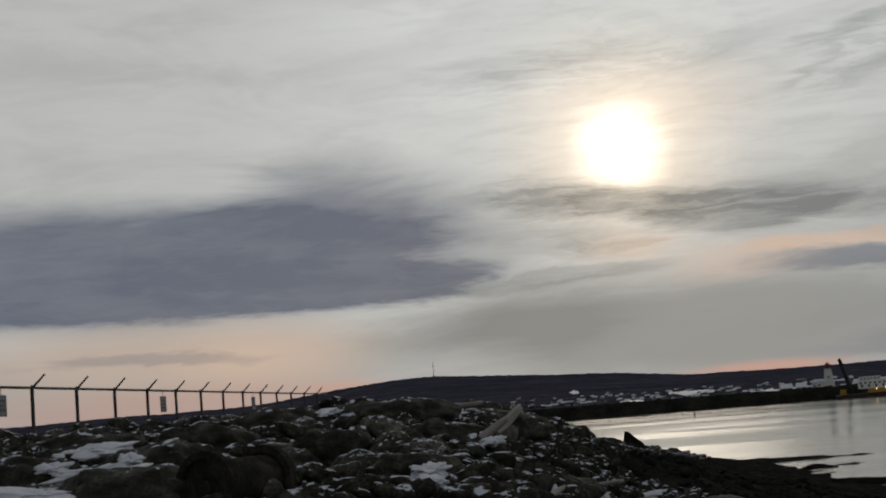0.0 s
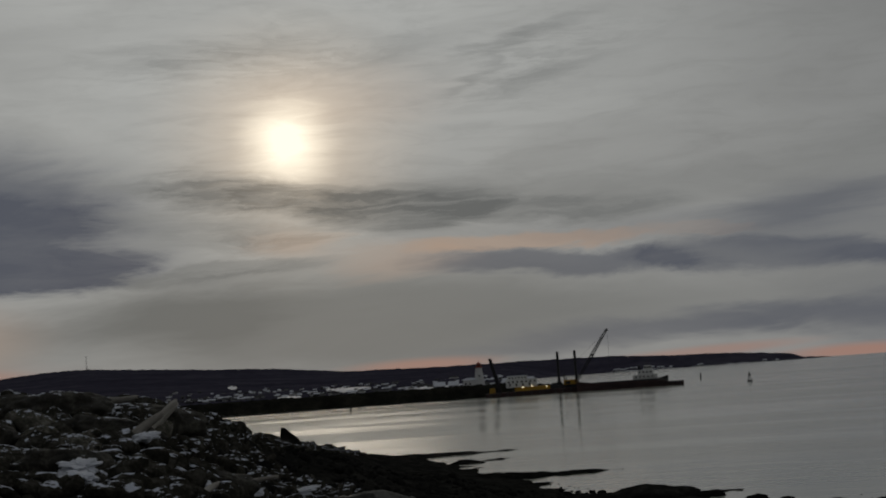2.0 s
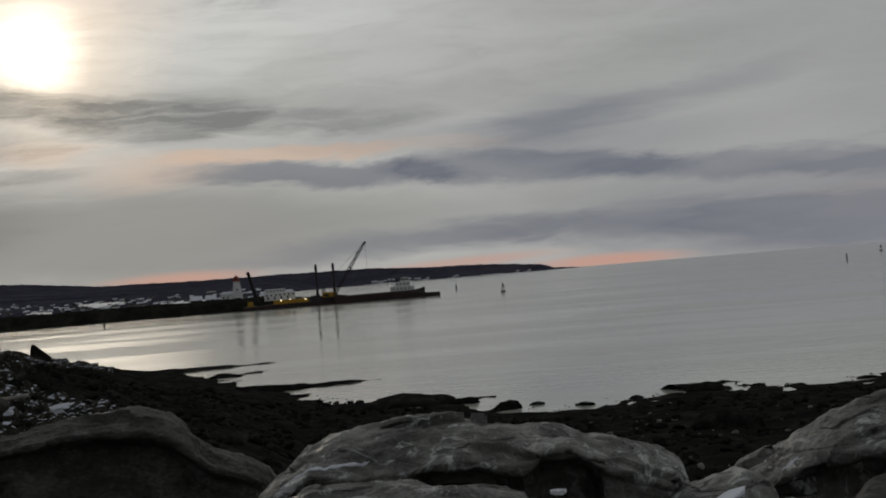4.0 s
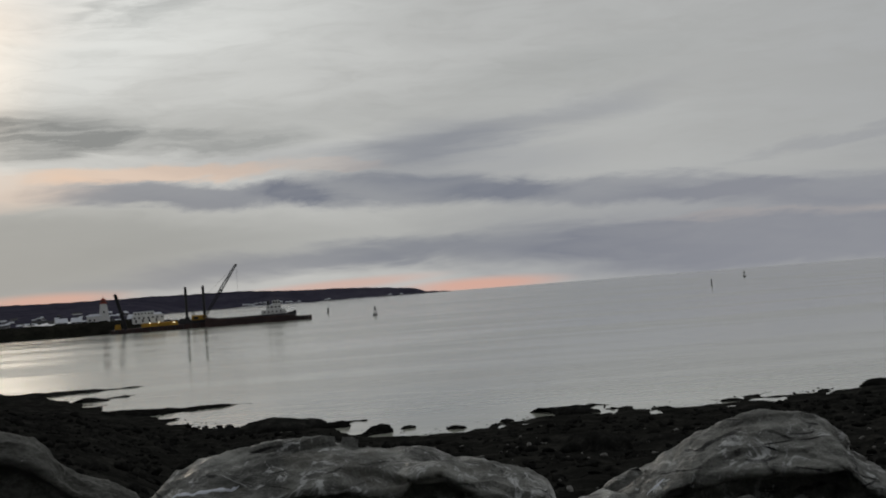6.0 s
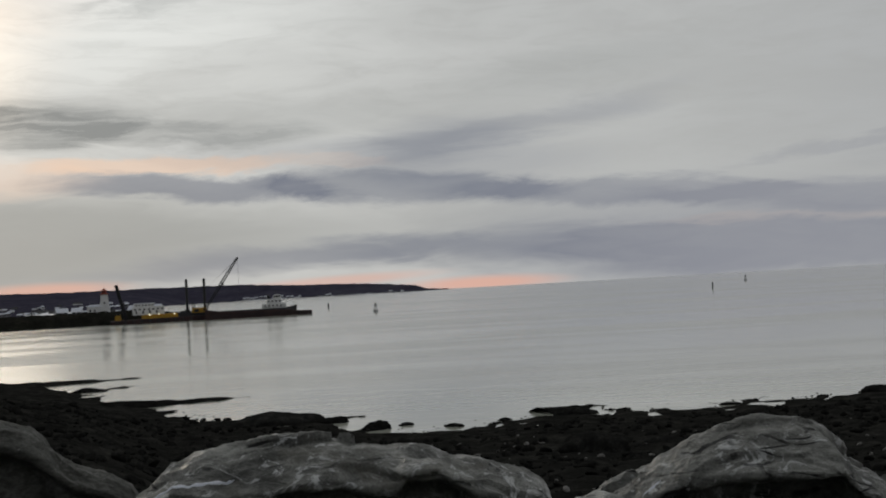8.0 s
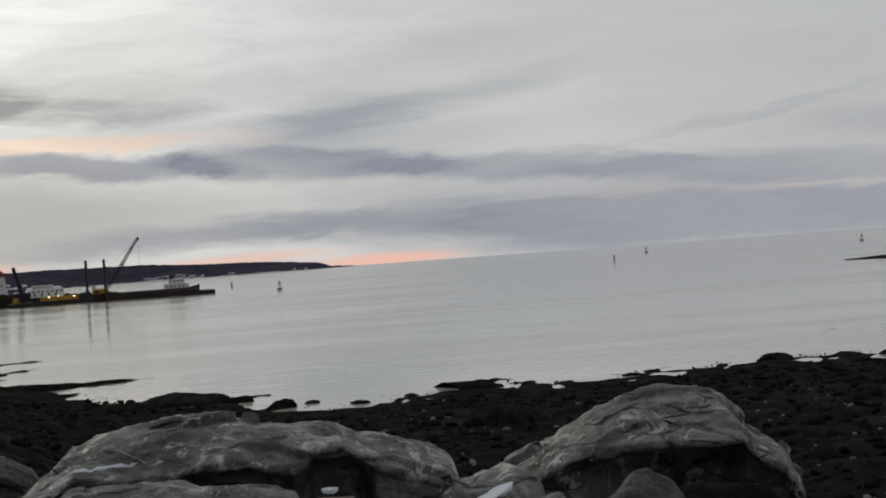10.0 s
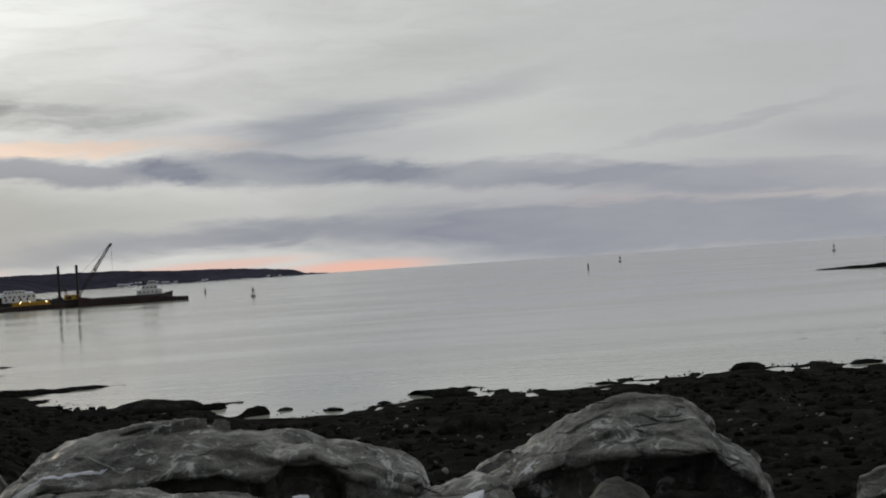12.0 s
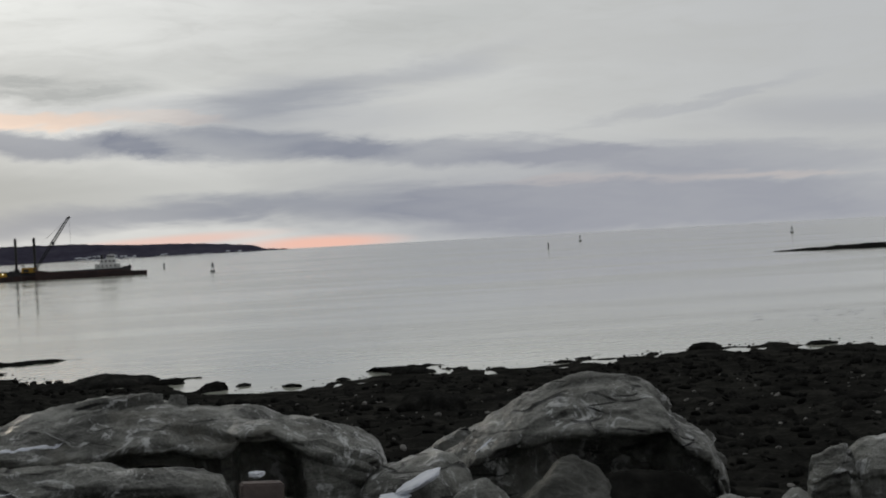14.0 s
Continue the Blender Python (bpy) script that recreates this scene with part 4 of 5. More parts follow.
for i, (az, r, long, wide) in enumerate(((-44.0, 23, 0.55, 0.5), (-43.6, 19.2, 0.50, 0.45), (-46.6, 17.6, 0.60, 0.4), (-45.6, 20.5, 0.4, 0.3), (-31.2, 17.2, 0.28, 0.3), (-33.2, 17.8, 0.30, 0.3),
                                         (-30.6, 15.6, 0.30, 0.3), (-26.0, 19, 0.3, 0.25), (-24.0, 24, 0.4, 0.3), (-22.2, 33, 0.8, 0.4), (-28.0, 20, 0.25, 0.2), (-29.5, 25, 0.4, 0.4), (-34.8, 26, 0.5, 0.4), (-36, 22, 0.25, 0.2))):
    k = 0.9 if az < -40 else 0.6
    snow_patch(az, r, long * k, wide * k, i, 0.16, 12.0)
for i, (az, r, long, wide, lift) in enumerate(((-46.3, 16.3, 0.46, 0.22, 0.28), (-44.2, 17.2, 0.42, 0.12, 0.40), (-43.8, 21.5, 0.42, 0.16, 0.42), (-45.6, 18.0, 0.20, 0.12, 0.40), (-42.6, 19.0, 0.16, 0.10, 0.36), (-30.6, 15.9, 0.20, 0.14, 0.26))):
    snow_patch(az, r, long, wide, 40 + i, lift, 26.0)


def driftwood(az, r, long, thick, yaw, pitch, bend, label, lift=0.3):
    """A bleached log: a tapered, slightly bent bar with broken ends."""
    n, m = 14, 12
    verts, faces = [], []
    for i in range(n):
        k = i / (n - 1)
        c = Vector(((k - 0.5) * long, bend * math.sin(math.pi * k), 0))
        w = thick / 2 * (1.1 - 0.35 * k) * (0.75 if i in (0, n - 1) else 1.0)
        for j in range(m):
            a = 2 * math.pi * j / m
            q = w * (1 + 0.22 * noise.noise(Vector((k * 3 * long, j * 0.9, thick * 50))))
            verts.append(c + Vector((0.03 * math.sin(j * 5.1) * (i in (0, n - 1)), q * math.cos(a), q * math.sin(a))))
    for i in range(n - 1):
        for j in range(m):
            faces.append((i * m + j, i * m + (j + 1) % m, (i + 1) * m + (j + 1) % m, (i + 1) * m + j))
    faces += [tuple(range(m))[::-1], tuple((n - 1) * m + j for j in range(m))]
    ob = link_mesh("driftwood_log", verts, faces, DRIFTWOOD)
    p = spot(az, r)
    ob.matrix_world = Matrix.Translation((p.x, p.y, land_z(p.x, p.y) + lift)) @ pose(0, 0, 0, 0, 0, -az) @ pose(0, 0, 0, 0, -pitch, yaw)
    return tagged(ob, label, "log", "driftwood")


driftwood(-27.35, 23.5, 0.85, 0.19, 35, 38, 0.0, "bleached driftwood log propped on the rubble", 0.40)
driftwood(-27.9, 20.5, 0.60, 0.13, 30, 30, 0.02, "short bleached driftwood log on stones", 0.28)
driftwood(-29.2, 26.0, 0.9, 0.13, -5, 4, 0.12, "curved bleached driftwood trunk on the crest", 0.30)
driftwood(-23.6, 27.0, 0.8, 0.10, 10, 5, 0.03, "thin bleached driftwood stick", 0.22)
driftwood(-25.6, 18.0, 0.55, 0.09, 60, 15, 0.02, "thin bleached driftwood stick", 0.22)

# ---- cable reel on the rubble ----
p = spot(-38.5, 16.4)
reel = thing("cable_reel", Matrix.Translation((p.x, p.y, land_z(p.x, p.y) + 0.22)) @ pose(0, 0, 0, 0, 0, 38.5 - 38), "dark rusty steel cable reel lying among the stones", "cable reel")
for y, name in ((-0.55, "front_flange"), (0.55, "back_flange")):
    bm = bmesh.new()
    outer, inner = 0.42, 0.33
    profile = [(outer, -0.05), (outer, 0.05), (inner, 0.05), (inner, 0.015), (0.10, 0.015), (0.10, -0.015), (inner, -0.015), (inner, -0.05)]
    rings = [[bm.verts.new((q * math.cos(2 * math.pi * k / 40), y + h, q * math.sin(2 * math.pi * k / 40))) for k in range(40)] for q, h in profile]
    for i in range(len(rings)):
        for k in range(40):
            bm.faces.new((rings[i][k], rings[i][(k + 1) % 40], rings[(i + 1) % len(rings)][(k + 1) % 40], rings[(i + 1) % len(rings)][k]))
    part(name, bm, RUSTED, reel, smooth=False)
part("drum", rod((0, -0.52, 0), (0, 0.52, 0), 0.30, sides=32), RUSTED, reel, smooth=False)
part("hub", rod((0, -0.60, 0), (0, 0.60, 0), 0.09, sides=16), RUSTED, reel, "pale worn axle hub")

# ---- fence along the land side ----
FENCE0, STEP = Vector((-26.5, 25.3, 0)), Vector((-0.404, 0.915, 0)) * 3.07
fence = thing("fence", Matrix.Translation((FENCE0.x, FENCE0.y, 8.6)), "grey steel security fence with angled arms on its posts", "fence")
post_bm = rod((0, 0, -0.3), (0, 0, 2.86), 0.048, sides=10)
rod((0, 0, 2.86), (0, 0, 2.93), 0.055, 0.02, sides=10, bm=post_bm)
post_first = part("post", post_bm, GALVANISED, fence)
arm_bm = rod((0, 0, 2.84), (0.25, 0.22, 3.19), 0.032, 0.024, sides=6)
arm_first = part("arm", arm_bm, GALVANISED, fence)
for n in range(-3, 13):
    if n:
        for first in (post_first, arm_first):
            ob = new(first.name.split(".")[0], first.data)
            ob.parent, ob.location = fence, STEP * n
    part("top_rail", rod(STEP * n + Vector((0, 0, 2.86)), STEP * (n + 1) + Vector((0, 0, 2.86)), 0.036, sides=8), GALVANISED, fence)
for n, high in ((-0.62, 0.52), (3.52, 0.52), (7.55, 0.52)):
    c = FENCE0 + STEP * n + Vector((0.03, -0.02, 8.6))
    s = thing("warning_sign", Matrix.Translation(c) @ pose(0, 0, 0, 0, 0, 23.8), "weathered grey sign plate hung on the fence", "sign", "fence signs")
    part("plate", box((0.02, 0.60, high), (0, 0, 2.15), (0, 0, 0), 0.004), SIGN_GREY, s)
    for k in range(3):
        part("text_bar", box((0.006, 0.46 - 0.07 * k, 0.05), (0.013, 0, 2.28 + 0.11 * k)), GLASS_DARK, s, "dark bar of unreadable writing")
    part("bracket", rod((0, 0, 2.15 + high), (0, 0, 2.86), 0.008, sides=6), GALVANISED, s)

# ---- hill mast ----
p = spot(-30.14, 4480)
mast = thing("radio_mast", Matrix.Translation((p.x, p.y, hill_height(-30.14, 4480) - 2)), "thin lattice radio mast on the hilltop", "mast")
part("lattice", lattice((0, 0, 0), (0, 0, 50), 3.6, 1.2, 10, 0.16), GALVANISED, mast)
part("antenna", rod((0, 0, 50), (0, 0, 57), 0.2, 0.1), GALVANISED, mast)


# ---- wharf, vessels and lighthouse ----
def afloat(name, az, r, label, category, z=0.0, group=""):
    return thing(name, Matrix.Translation(spot(az, r, z)) @ pose(0, 0, 0, 0, 0, -az), label, category, group)


def hull(long, wide, profile, rake=2.0, bottom=-0.8, steps=24):
    """A barge hull; profile: deck height by the way along it, 0 to 1."""
    bm = bmesh.new()
    rings = []
    for i in range(steps + 1):
        k = i / steps
        x = (k - 0.5) * long
        top = np.interp(k, [q[0] for q in profile], [q[1] for q in profile])
        low = bottom + rake * max(0, (0.06 - k) / 0.06, (k - 0.94) / 0.06) * 0.5
        rings.append([bm.verts.new(c) for c in ((x, -wide / 2, low), (x, -wide / 2 - 0.15, top - 0.35), (x, -wide / 2, top), (x, wide / 2, top), (x, wide / 2, low))])
    for a, b in zip(rings, rings[1:]):
        for j in range(5):
            bm.faces.new((a[j], a[(j + 1) % 5], b[(j + 1) % 5], b[j]))
    bm.faces.new(rings[0][::-1])
    bm.faces.new(rings[-1])
    bmesh.ops.recalc_face_normals(bm, faces=bm.faces)
    return bm


def windows(parent, xs, z, y, w, h, name="window"):
    for x in xs:
        part(name, box((w, 0.08, h), (x, y, z)), GLASS_DARK, parent)


R0 = 702.0
dredger = afloat("dredge_barge", -12.12, R0, "flat dark work barge with a white deckhouse and yellow machinery", "barge")
part("hull", hull(46.0, 14.0, [(0, 1.9), (0.3, 2.2), (1, 2.4)]), HULL_RED, dredger)
for x in np.arange(-20, 21, 4.0):
    part("fender", rod((x, -7.2, 0.5), (x, -7.2, 2.0), 0.45, sides=10), STEEL_DARK, dredger, "black rubber fender")
house = part("deckhouse", box((15.6, 8, 4.2), (-4.6, 1.0, 4.2), (0, 0, 0), 0.12), WHITE, dredger, "white two-storey deckhouse")
windows(house, np.arange(-11, 2.6, 2.2), 6.6, -3.03, 0.9, 0.8)
windows(house, (-10.5, -7.2, -3.9, -0.6), 4.9, -3.03, 0.8, 1.4, "door")
upper = part("upper_cabin", box((10.0, 6, 1.5), (-6.6, 1.5, 8.4), (0, 0, 0), 0.1), WHITE, dredger, "white upper cabin with snow on its roof")
windows(upper, np.arange(-10.5, -2.4, 1.6), 8.8, -1.53, 0.8, 0.6)
part("roof_snow", box((10.4, 6.3, 0.25), (-6.6, 1.5, 9.91), (0, 0, 0), 0.1), SNOW, upper, "thin snow on the roof")
part("machinery_base", box((18.0, 8.0, 2.0), (0.8, 0, 2.25), (0, 0, 0), 0.2, top=0.97), YELLOW, dredger, "yellow machinery base")
for x in (-6.5, -2.5, 1.5, 5.5, 8.2):
    part("stiffener", box((0.3, 0.2, 1.9), (x, -4.1, 2.25)), YELLOW, dredger)
part("winch", box((4.0, 4.0, 2.8), (12.0, 0, 2.35), (0, 0, 0), 0.4, top=0.7), STEEL_DARK, dredger)
part("deck_gear", box((6.5, 5.0, 1.6), (16.5, 1.0, 2.35), (0, 0, 0), 0.4, top=0.8), STEEL_DARK, dredger)
part("winch_house", box((3.2, 3.0, 2.6), (-19.5, 0, 2.0), (0, 0, 0), 0.2, top=0.85), YELLOW, dredger, "small yellow winch house")
ladder = part("dredge_ladder", lattice((-15.6, -2, 2.2), (-19.6, -2, 18.9), 1.3, 1.2, 9, 0.24), STEEL_DARK, dredger, "dark leaning ladder frame")
part("ladder_plate", box((0.9, 0.5, 16.2), (-15.75, -2, 2.6), (0, -13.4, 0), 0.05), STEEL_DARK, ladder)
part("sheave", rod((-19.65, -2.5, 18.9), (-19.65, -1.5, 18.9), 0.9, sides=16), STEEL_DARK, ladder)
for x in (14.6, 23.4):
    spud = part("spud", rod((x, 4.0, -2), (x, 4.0, 20.3), 0.68, sides=14), STEEL_DARK, dredger, "tall black spud pile")
    part("spud_cap", rod((x, 4.0, 20.3), (x, 4.0, 21.0), 0.68, 0.35, sides=14), STEEL_DARK, spud)
    part("spud_guide", box((2.6, 2.6, 3.2), (x, 4.0, 2.35), (0, 0, 0), 0.2), STEEL_DARK, dredger)
for x, z in ((-4.0, 4.05), (0.5, 4.35), (8.0, 3.9)):
    part("deck_lamp", bmesh_ball(0.26, (x, -4.6, z)), LAMP, dredger, "lit deck lamp")

crane = afloat("crawler_crane", -10.45, R0, "yellow barge crane with a tall lattice boom", "crane", 2.35)
part("crawler_track", box((6.0, 1.1, 1.1), (0, -2.0, 0), (0, 0, 0), 0.3), STEEL_DARK, crane)
part("crawler_track", box((6.0, 1.1, 1.1), (0, 2.0, 0), (0, 0, 0), 0.3), STEEL_DARK, crane)
part("turntable", rod((0, 0, 1.0), (0, 0, 1.5), 1.6, sides=20), STEEL_DARK, crane)
body = part("house", box((6.4, 3.4, 2.4), (-0.6, 0, 1.5), (0, 0, 0), 0.25), YELLOW, crane, "yellow crane house")
part("grille", box((2.4, 0.1, 1.3), (-1.6, -1.75, 1.9)), STEEL_DARK, body)
cab = part("cab", box((1.8, 1.5, 2.2), (2.4, -1.7, 1.6), (0, 0, 0), 0.2, top=0.85), YELLOW, crane)
part("cab_window", box((1.1, 0.06, 1.0), (2.4, -2.42, 2.4)), GLASS_DARK, cab)
FOOT, TIP = Vector((2.6, 0, 2.4)), Vector((19.6, 0, 27.4))
MID = FOOT.lerp(TIP, 0.52)
part("lower_boom", lattice(FOOT, MID, 1.0, 1.45, 8, 0.19), STEEL_DARK, crane, "dark lower boom section")
part("upper_boom", lattice(MID, TIP, 1.45, 0.9, 9, 0.22), GREY_WALL, crane, "pale grey upper boom section")
part("boom_joint", box((1.7, 1.5, 0.9), MID - Vector((0, 0, 0.4)), (0, 34, 0), 0.1), STEEL_DARK, crane)
part("boom_head", box((1.2, 1.0, 1.6), TIP - Vector((0.2, 0, 0.6)), (0, 34, 0), 0.2), STEEL_DARK, crane)
part("gantry", lattice((-2.6, 0, 3.8), (-3.4, 0, 7.0), 1.4, 0.8, 3, 0.12), STEEL_DARK, crane)
for y in (-0.5, 0.5):
    part("pendant_cable", rod((-3.4, y, 7.0), TIP + Vector((0, y * 0.6, 0)), 0.05, sides=5), STEEL_DARK, crane)
part("hoist_cable", rod(TIP + Vector((0.5, 0, 0)), (20.1, 0, 8.0), 0.05, sides=5), STEEL_DARK, crane)

hopper = afloat("hopper_barge", -8.05, R0 - 9, "long dark red-black barge lying beside the wharf", "barge")
part("hull", hull(52.5, 12.0, [(0, 4.9), (0.05, 4.6), (0.14, 3.7), (0.4, 3.3), (0.8, 3.1), (0.86, 2.2), (1, 2.0)]), HULL_RED, hopper)
part("coaming", box((32, 9.0, 0.7), (-2.5, 0, 3.25), (0, 0, 0), 0.1, top=0.98), STEEL_DARK, hopper)
for x in np.arange(-21, 23, 5.5):
    part("bollard", rod((x, -5.4, 2.0), (x, -5.4, 4.6 - 0.035 * (x + 21)), 0.22, sides=8), STEEL_DARK, hopper)
part("rubbing_strake", box((46, 0.35, 0.3), (0, -6.15, 1.5)), STEEL_DARK, hopper)
for x in (18.2, 20.4, 22.3):
    part("fender", rod((x + 2, -6.3, 0.4), (x + 2, -6.3, 2.1), 0.4, sides=10), STEEL_DARK, hopper, "black rubber fender")

tug = afloat("tugboat", -7.3, R0 + 14, "white harbour tug moored behind the barge", "boat")
tug.scale = (1.2, 1.2, 1.2)
bm = bmesh.new()
rings = []
for i in range(17):
    k = i / 16
    x = (k - 0.5) * 17
    w = 2.9 * max(0.05, 1 - max(0, (k - 0.6) / 0.4) ** 2.2)
    top = 2.6 + 1.6 * max(0, k - 0.4) ** 1.6 * 2.2
    rings.append([bm.verts.new(c) for c in ((x, -w * 0.7, -0.8), (x, -w, 0.6), (x, -w, top), (x, w, top), (x, w, 0.6), (x, w * 0.7, -0.8))])
for a, b in zip(rings, rings[1:]):
    for j in range(6):
        bm.faces.new((a[j], a[(j + 1) % 6], b[(j + 1) % 6], b[j]))
bm.faces.new(rings[0][::-1])
bm.faces.new(rings[-1])
bmesh.ops.recalc_face_normals(bm, faces=bm.faces)
part("hull", bm, STEEL_DARK, tug)
lower = part("deckhouse", box((10.5, 4.6, 2.4), (-1.2, 0, 2.7), (0, 0, 0), 0.2), WHITE, tug)
windows(lower, np.arange(-5, 3.5, 1.7), 3.9, -2.33, 0.6, 0.6)
second = part("bridge_deck", box((6.8, 4.0, 1.9), (-1.0, 0, 5.1), (0, 0, 0), 0.2, top=0.92), WHITE, tug)
windows(second, (-3.4, -1.8, -0.2, 1.4), 5.8, -1.98, 0.7, 0.7)
wheel = part("wheelhouse", box((3.6, 3.2, 1.9), (0.2, 0, 7.0), (0, 0, 0), 0.2, top=0.9), WHITE, tug)
windows(wheel, (-0.9, 0.2, 1.3), 7.7, -1.58, 0.8, 0.8)
part("funnel", rod((-3.2, 0, 7.0), (-3.4, 0, 9.0), 0.7, 0.55, sides=14), STEEL_DARK, tug, "dark funnel")
part("mast", rod((0.0, 0, 8.9), (-0.3, 0, 11.2), 0.13, 0.06), GALVANISED, tug)
part("rail", rod((-6.5, -2.4, 3.6), (4.5, -2.4, 3.7), 0.06), GALVANISED, tug)
part("bow_fender", rod((8.0, -0.8, 3.6), (8.0, 0.8, 3.6), 0.6, sides=12), STEEL_DARK, tug, "black rubber bow fender")

light = afloat("lighthouse", -14.22, 766, "square white tapered lighthouse with a red lantern", "lighthouse", 5.4)
part("tower", box((6.2, 6.2, 10.6), (0, 0, 0), (0, 0, 0), 0.08, top=0.58), WHITE, light, "white tapered tower")
part("gallery", box((4.6, 4.6, 0.5), (0, 0, 10.6), (0, 0, 0), 0.08), RED, light)
lantern = part("lantern", rod((0, 0, 11.1), (0, 0, 12.7), 1.35, sides=8), RED, light, "red lantern room")
windows(lantern, (-0.5, 0.5), 11.5, -1.27, 0.6, 0.8, "pane")
part("lantern_roof", rod((0, 0, 12.7), (0, 0, 13.9), 1.6, 0.12, sides=8), RED, light, "red pointed roof")
part("finial", rod((0, 0, 13.9), (0, 0, 14.7), 0.10, 0.05), STEEL_DARK, light)
annex = part("annex", box((8.0, 5.5, 4.4), (-5.2, 0, -0.3), (0, 0, 0), 0.08), WHITE, light, "low white annex")
part("annex_roof", box((8.4, 5.9, 1.3), (-5.2, 0, 4.1), (0, 0, 0), 0.05, top=0.6), SNOW, annex, "snowy hipped roof")
windows(annex, (-7.6, -5.2), 1.6, -2.77, 0.8, 1.0)
windows(light, (0.0,), 5.5, -2.38, 0.7, 1.1)


def town_house(az, r, w, h, d, wall, snowy, category="house", label="small pale house with a snowy roof"):
    z = bank_height(az, r) if r < 850 else hill_height(az, r)
    ob = thing("house", Matrix.Translation(spot(az, r, z - 0.6)) @ pose(0, 0, 0, 0, 0, -az + rng.uniform(-35, 35)), label, category, "houses of the far town")
    body = part("wall", box((w, d, h)), wall, ob)
    bm = bmesh.new()
    a, b = w / 2 + 0.4, d / 2 + 0.4
    pts = [bm.verts.new(c) for c in ((-a, -b, h - 0.2), (a, -b, h - 0.2), (a, b, h - 0.2), (-a, b, h - 0.2), (-a, 0, h + d * 0.33), (a, 0, h + d * 0.33))]
    for f in ((0, 1, 5, 4), (2, 3, 4, 5), (0, 4, 3), (1, 2, 5), (0, 3, 2, 1)):
        bm.faces.new([pts[i] for i in f])
    part("roof", bm, SNOW if snowy else STEEL_DARK, ob)
    if r < 1500:
        windows(body, (-w * 0.25, w * 0.25), h * 0.45, -d / 2 - 0.03, 1.0, 1.3)
    return ob


for i in range(260):
    az = rng.uniform(-27.0, -12.6)
    r = 1760 + 1200 * rng.random() ** 1.7
    big = rng.random() < 0.08
    town_house(az, r, rng.uniform(4.2, 8) * (2.6 if big else 1), rng.uniform(2.1, 3.2), rng.uniform(3.5, 5.5), rng.choice((WHITE, GREY_WALL, GREY_WALL, STEEL_DARK, STEEL_DARK)), rng.random() < 0.55,
               label="long pale shed with a snowy roof" if big else "small house in the town across the water")
for az, r, w, h in ((-15.3, 790, 5, 2.4), (-15.9, 800, 6, 2.4), (-13.0, 800, 7, 3.0), (-12.2, 790, 6, 3.0)):
    town_house(az, r, w, h, 7, WHITE if w > 8 else GREY_WALL, True, label="pale wharf shed with snow on its roof")
for i in range(16):
    town_house(rng.uniform(-9.6, -1.5) if i > 9 else rng.uniform(-8.6, -6.6), rng.uniform(4190, 4300), rng.uniform(7, 16), rng.uniform(4, 6), 7, GREY_WALL, True, label="white building on the far shore")


def snow_field(az0, az1, r0, r1, seed):
    """A snow-covered open strip lying on the hillside."""
    n, m = 26, 8
    verts, faces = [], []
    for i in range(n):
        k = i / (n - 1)
        a = az0 + (az1 - az0) * k
        q = math.sin(math.pi * k) ** 0.5
        mid, half = (r0 + r1) / 2, (r1 - r0) / 2 * q * (0.75 + 0.5 * noise.noise(Vector((k * 7, seed, 0))))
        for j in range(m):
            r = mid + half * (j / (m - 1) * 2 - 1)
            verts.append(spot(a, r, hill_height(a, r) + 1.6))
    for i in range(n - 1):
        for j in range(m - 1):
            faces.append((i * m + j, i * m + j + 1, (i + 1) * m + j + 1, (i + 1) * m + j))
    return tagged(link_mesh("snow_field", verts, faces, SNOW), "open snowy strip of land on the hillside", "snow", "snow fields")


for i, (az0, az1, r0, r1) in enumerate(((-17.4, -15.0, 1500, 2050), (-20.6, -18.7, 1950, 2500), (-22.6, -21.6, 1500, 1800), (-25.2, -24.0, 1200, 1400), (-24.6, -24.2, 2900, 3200), (-19.0, -17.6, 1200, 1500),
                                        (-14.6, -13.4, 1400, 1800), (-5.6, -1.4, 4165, 4200), (-9.0, -6.0, 4160, 4190))):
    snow_field(az0, az1, r0, r1, i)


# ---- buoys and marks ----
def buoy(az, r, high, label):
    ob = afloat("buoy", az, r, label, "buoy", 0.0, "navigation buoys")
    s = high / 4.6
    part("float", rod((0, 0, -0.4), (0, 0, 0.9 * s), 1.35 * s, 1.1 * s, sides=18), GREY_WALL, ob)
    part("tower", lattice((0, 0, 0.9 * s), (0, 0, 3.6 * s), 1.5 * s, 0.7 * s, 3, 0.09 * s), GREY_WALL, ob)
    part("daymark", box((1.0 * s, 1.0 * s, 1.1 * s), (0, 0, 2.5 * s), (0, 0, 20), 0.05), GREY_WALL, ob, "grey daymark panel")
    part("lantern", rod((0, 0, 3.6 * s), (0, 0, 4.6 * s), 0.26 * s, 0.2 * s, sides=10), STEEL_DARK, ob)


def stake(az, r, high, wide, label):
    ob = afloat("marker_post", az, r, label, "marker", 0.0, "marker posts")
    part("post", rod((0, 0, -1), (0.1, 0, high), wide, wide * 0.8, sides=10), STEEL_DARK, ob)
    part("cap", rod((0.1, 0, high), (0.1, 0, high + 0.4), wide * 1.3, wide * 0.5, sides=10), STEEL_DARK, ob)


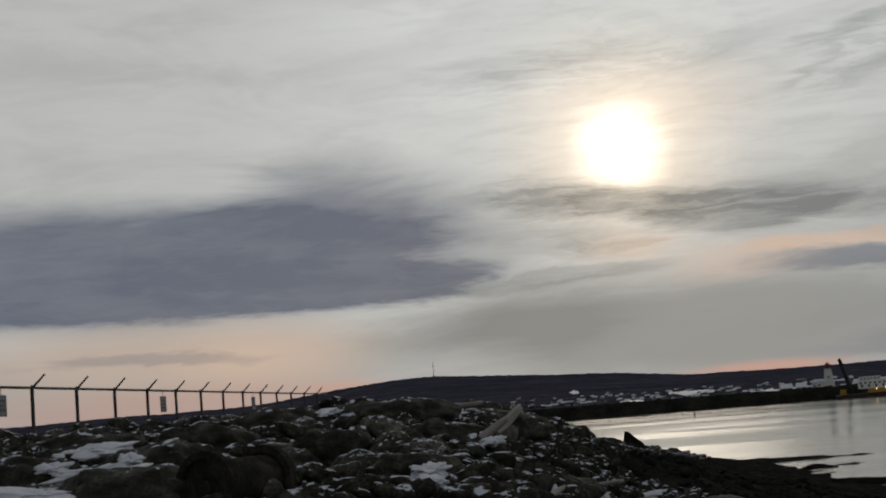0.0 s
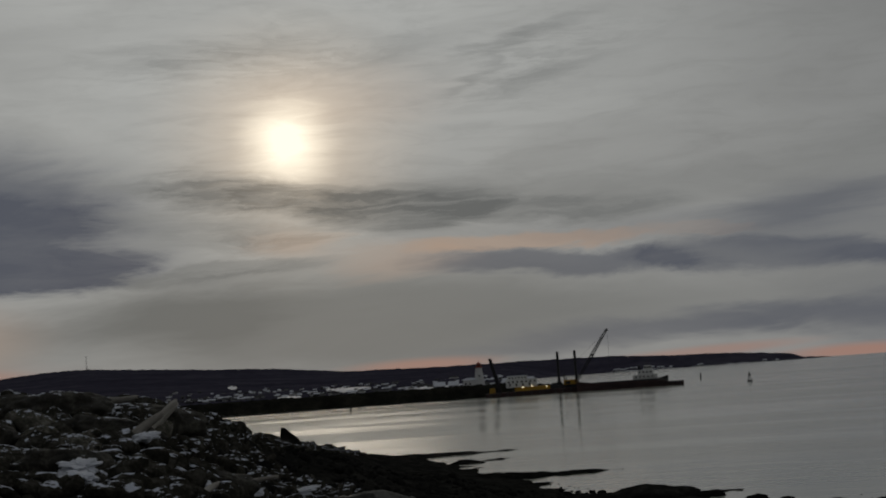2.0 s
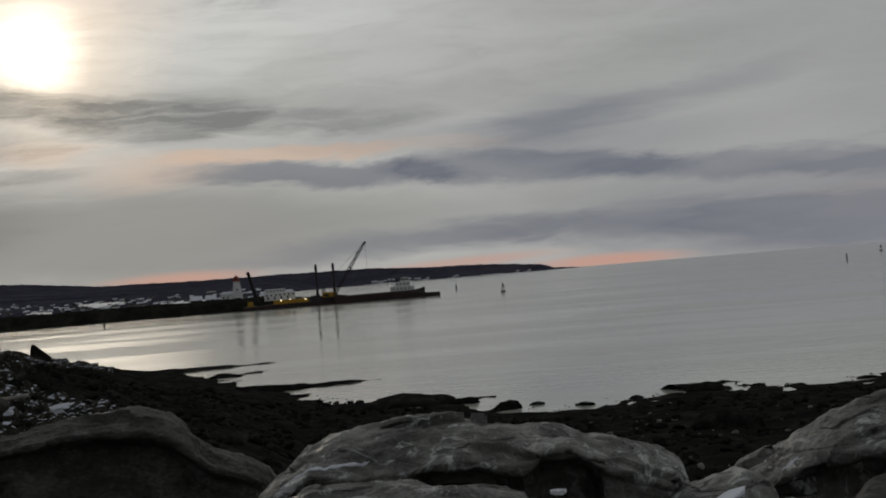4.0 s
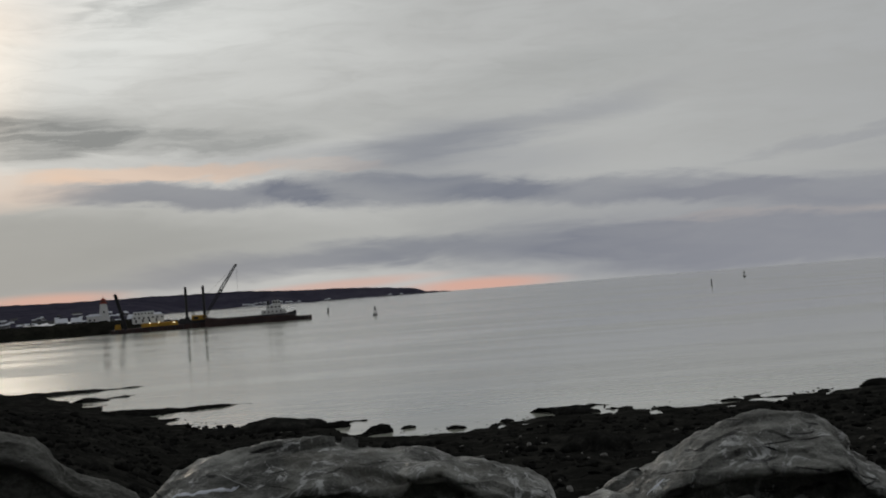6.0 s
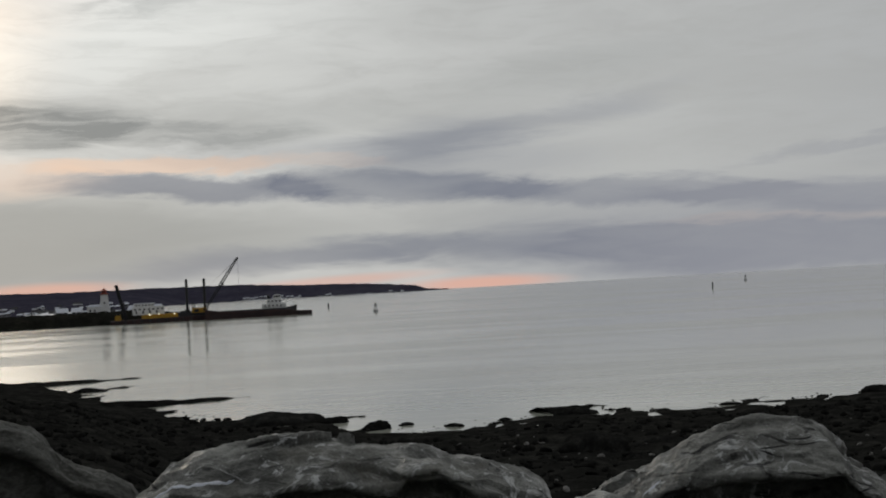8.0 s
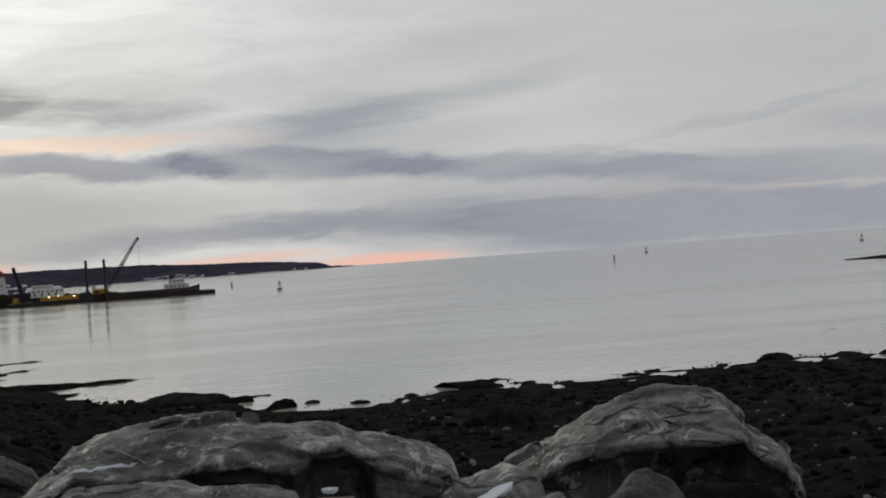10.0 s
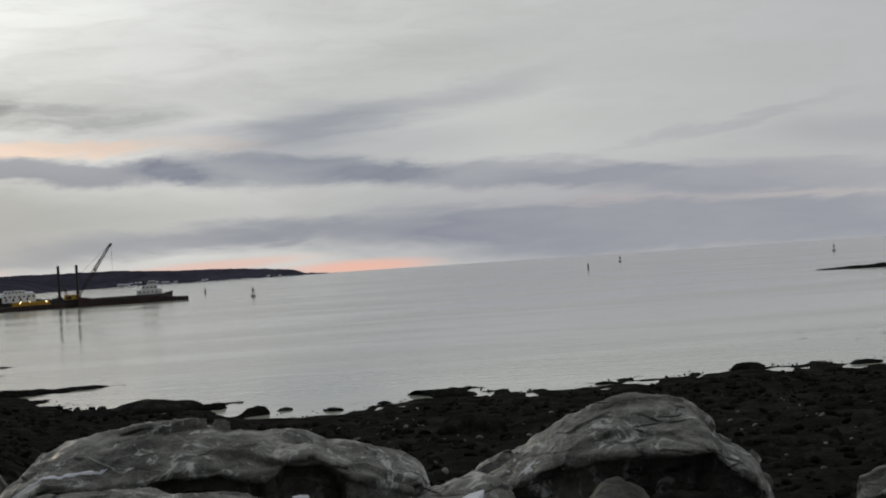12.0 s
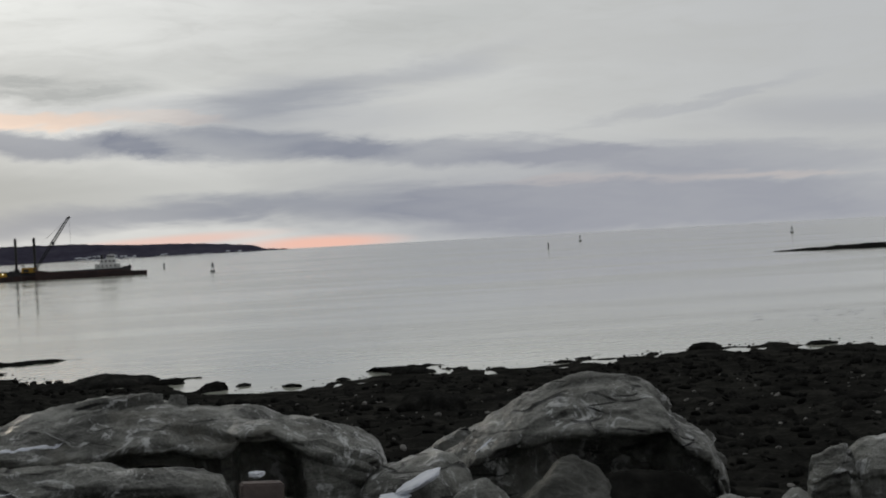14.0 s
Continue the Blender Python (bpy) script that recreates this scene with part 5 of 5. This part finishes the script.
buoy(-3.23, 641, 4.5, "grey channel buoy with a lattice tower")
buoy(12.02, 1250, 5.6, "distant grey channel buoy")
buoy(20.57, 1000, 5.0, "distant grey channel buoy")
stake(-5.18, 900, 3.0, 0.55, "slim dark spar buoy")
stake(10.69, 806, 3.4, 0.42, "slim leaning dark spar buoy")
stake(-19.63, 561, 1.7, 0.45, "short dark marker in the bay")

# ---- small things round the boulders ----
def snow_lump(az, r, el, long, wide, seed, lean=0):
    ob = new("snow_patch", rock_mesh("snow_patch", 500 + seed, (long, wide, 0.03), [((0, 0, 1), 0.6)], 4, 6.0, 0.28, SNOW, 4))
    ob.matrix_world = Matrix.Translation(spot(az, r, EYE_Z + r * math.tan(radians(el)))) @ pose(0, 0, 0, 0, lean, -az)
    return tagged(ob, "thin patch of snow between the boulders", "snow", "snow patches")


snow_lump(5.0, 8.95, -10.0, 0.16, 0.16, 1, -25)
snow_lump(4.0, 8.9, -10.6, 0.10, 0.12, 2)
snow_lump(-1.65, 9.1, -9.25, 0.045, 0.05, 3)
boulder(-1.5, 8.4, 8.13, (0.30, 0.22, 0.40), [((0, 0, 1), 0.88)], 53, "flat-topped grey stone under a brick", 5, material=DARK_GRANITE)
p = spot(-1.5, 8.35, 8.47)
ob = part("brick_block", box((0.26, 0.12, 0.12), (0, 0, 0), (0, 0, 0), 0.012), BRICK)
ob.matrix_world = Matrix.Translation(p) @ pose(0, 0, 0, 0, 4, 10)
tagged(ob, "worn reddish brick block among the boulders", "brick")

# white ripples on a shoal
flecks, quads = [], []
for i in range(46):
    a, r = rng.uniform(18.5, 25.5), rng.uniform(138, 156)
    c, w, d = spot(a, r, 0.012), rng.uniform(0.15, 0.7), rng.uniform(0.10, 0.35)
    x, y = spot(a + 90, w), spot(a, d)
    k = len(flecks)
    flecks += [c - x, c - x * 0.3 - y, c + x * 0.6 - y * 0.7, c + x, c + x * 0.2 + y, c - x * 0.5 + y * 0.8]
    quads.append(tuple(range(k, k + 6)))
tagged(link_mesh("foam", flecks, quads, SNOW), "white foam flecks on the shallow water", "foam", kind="stuff")
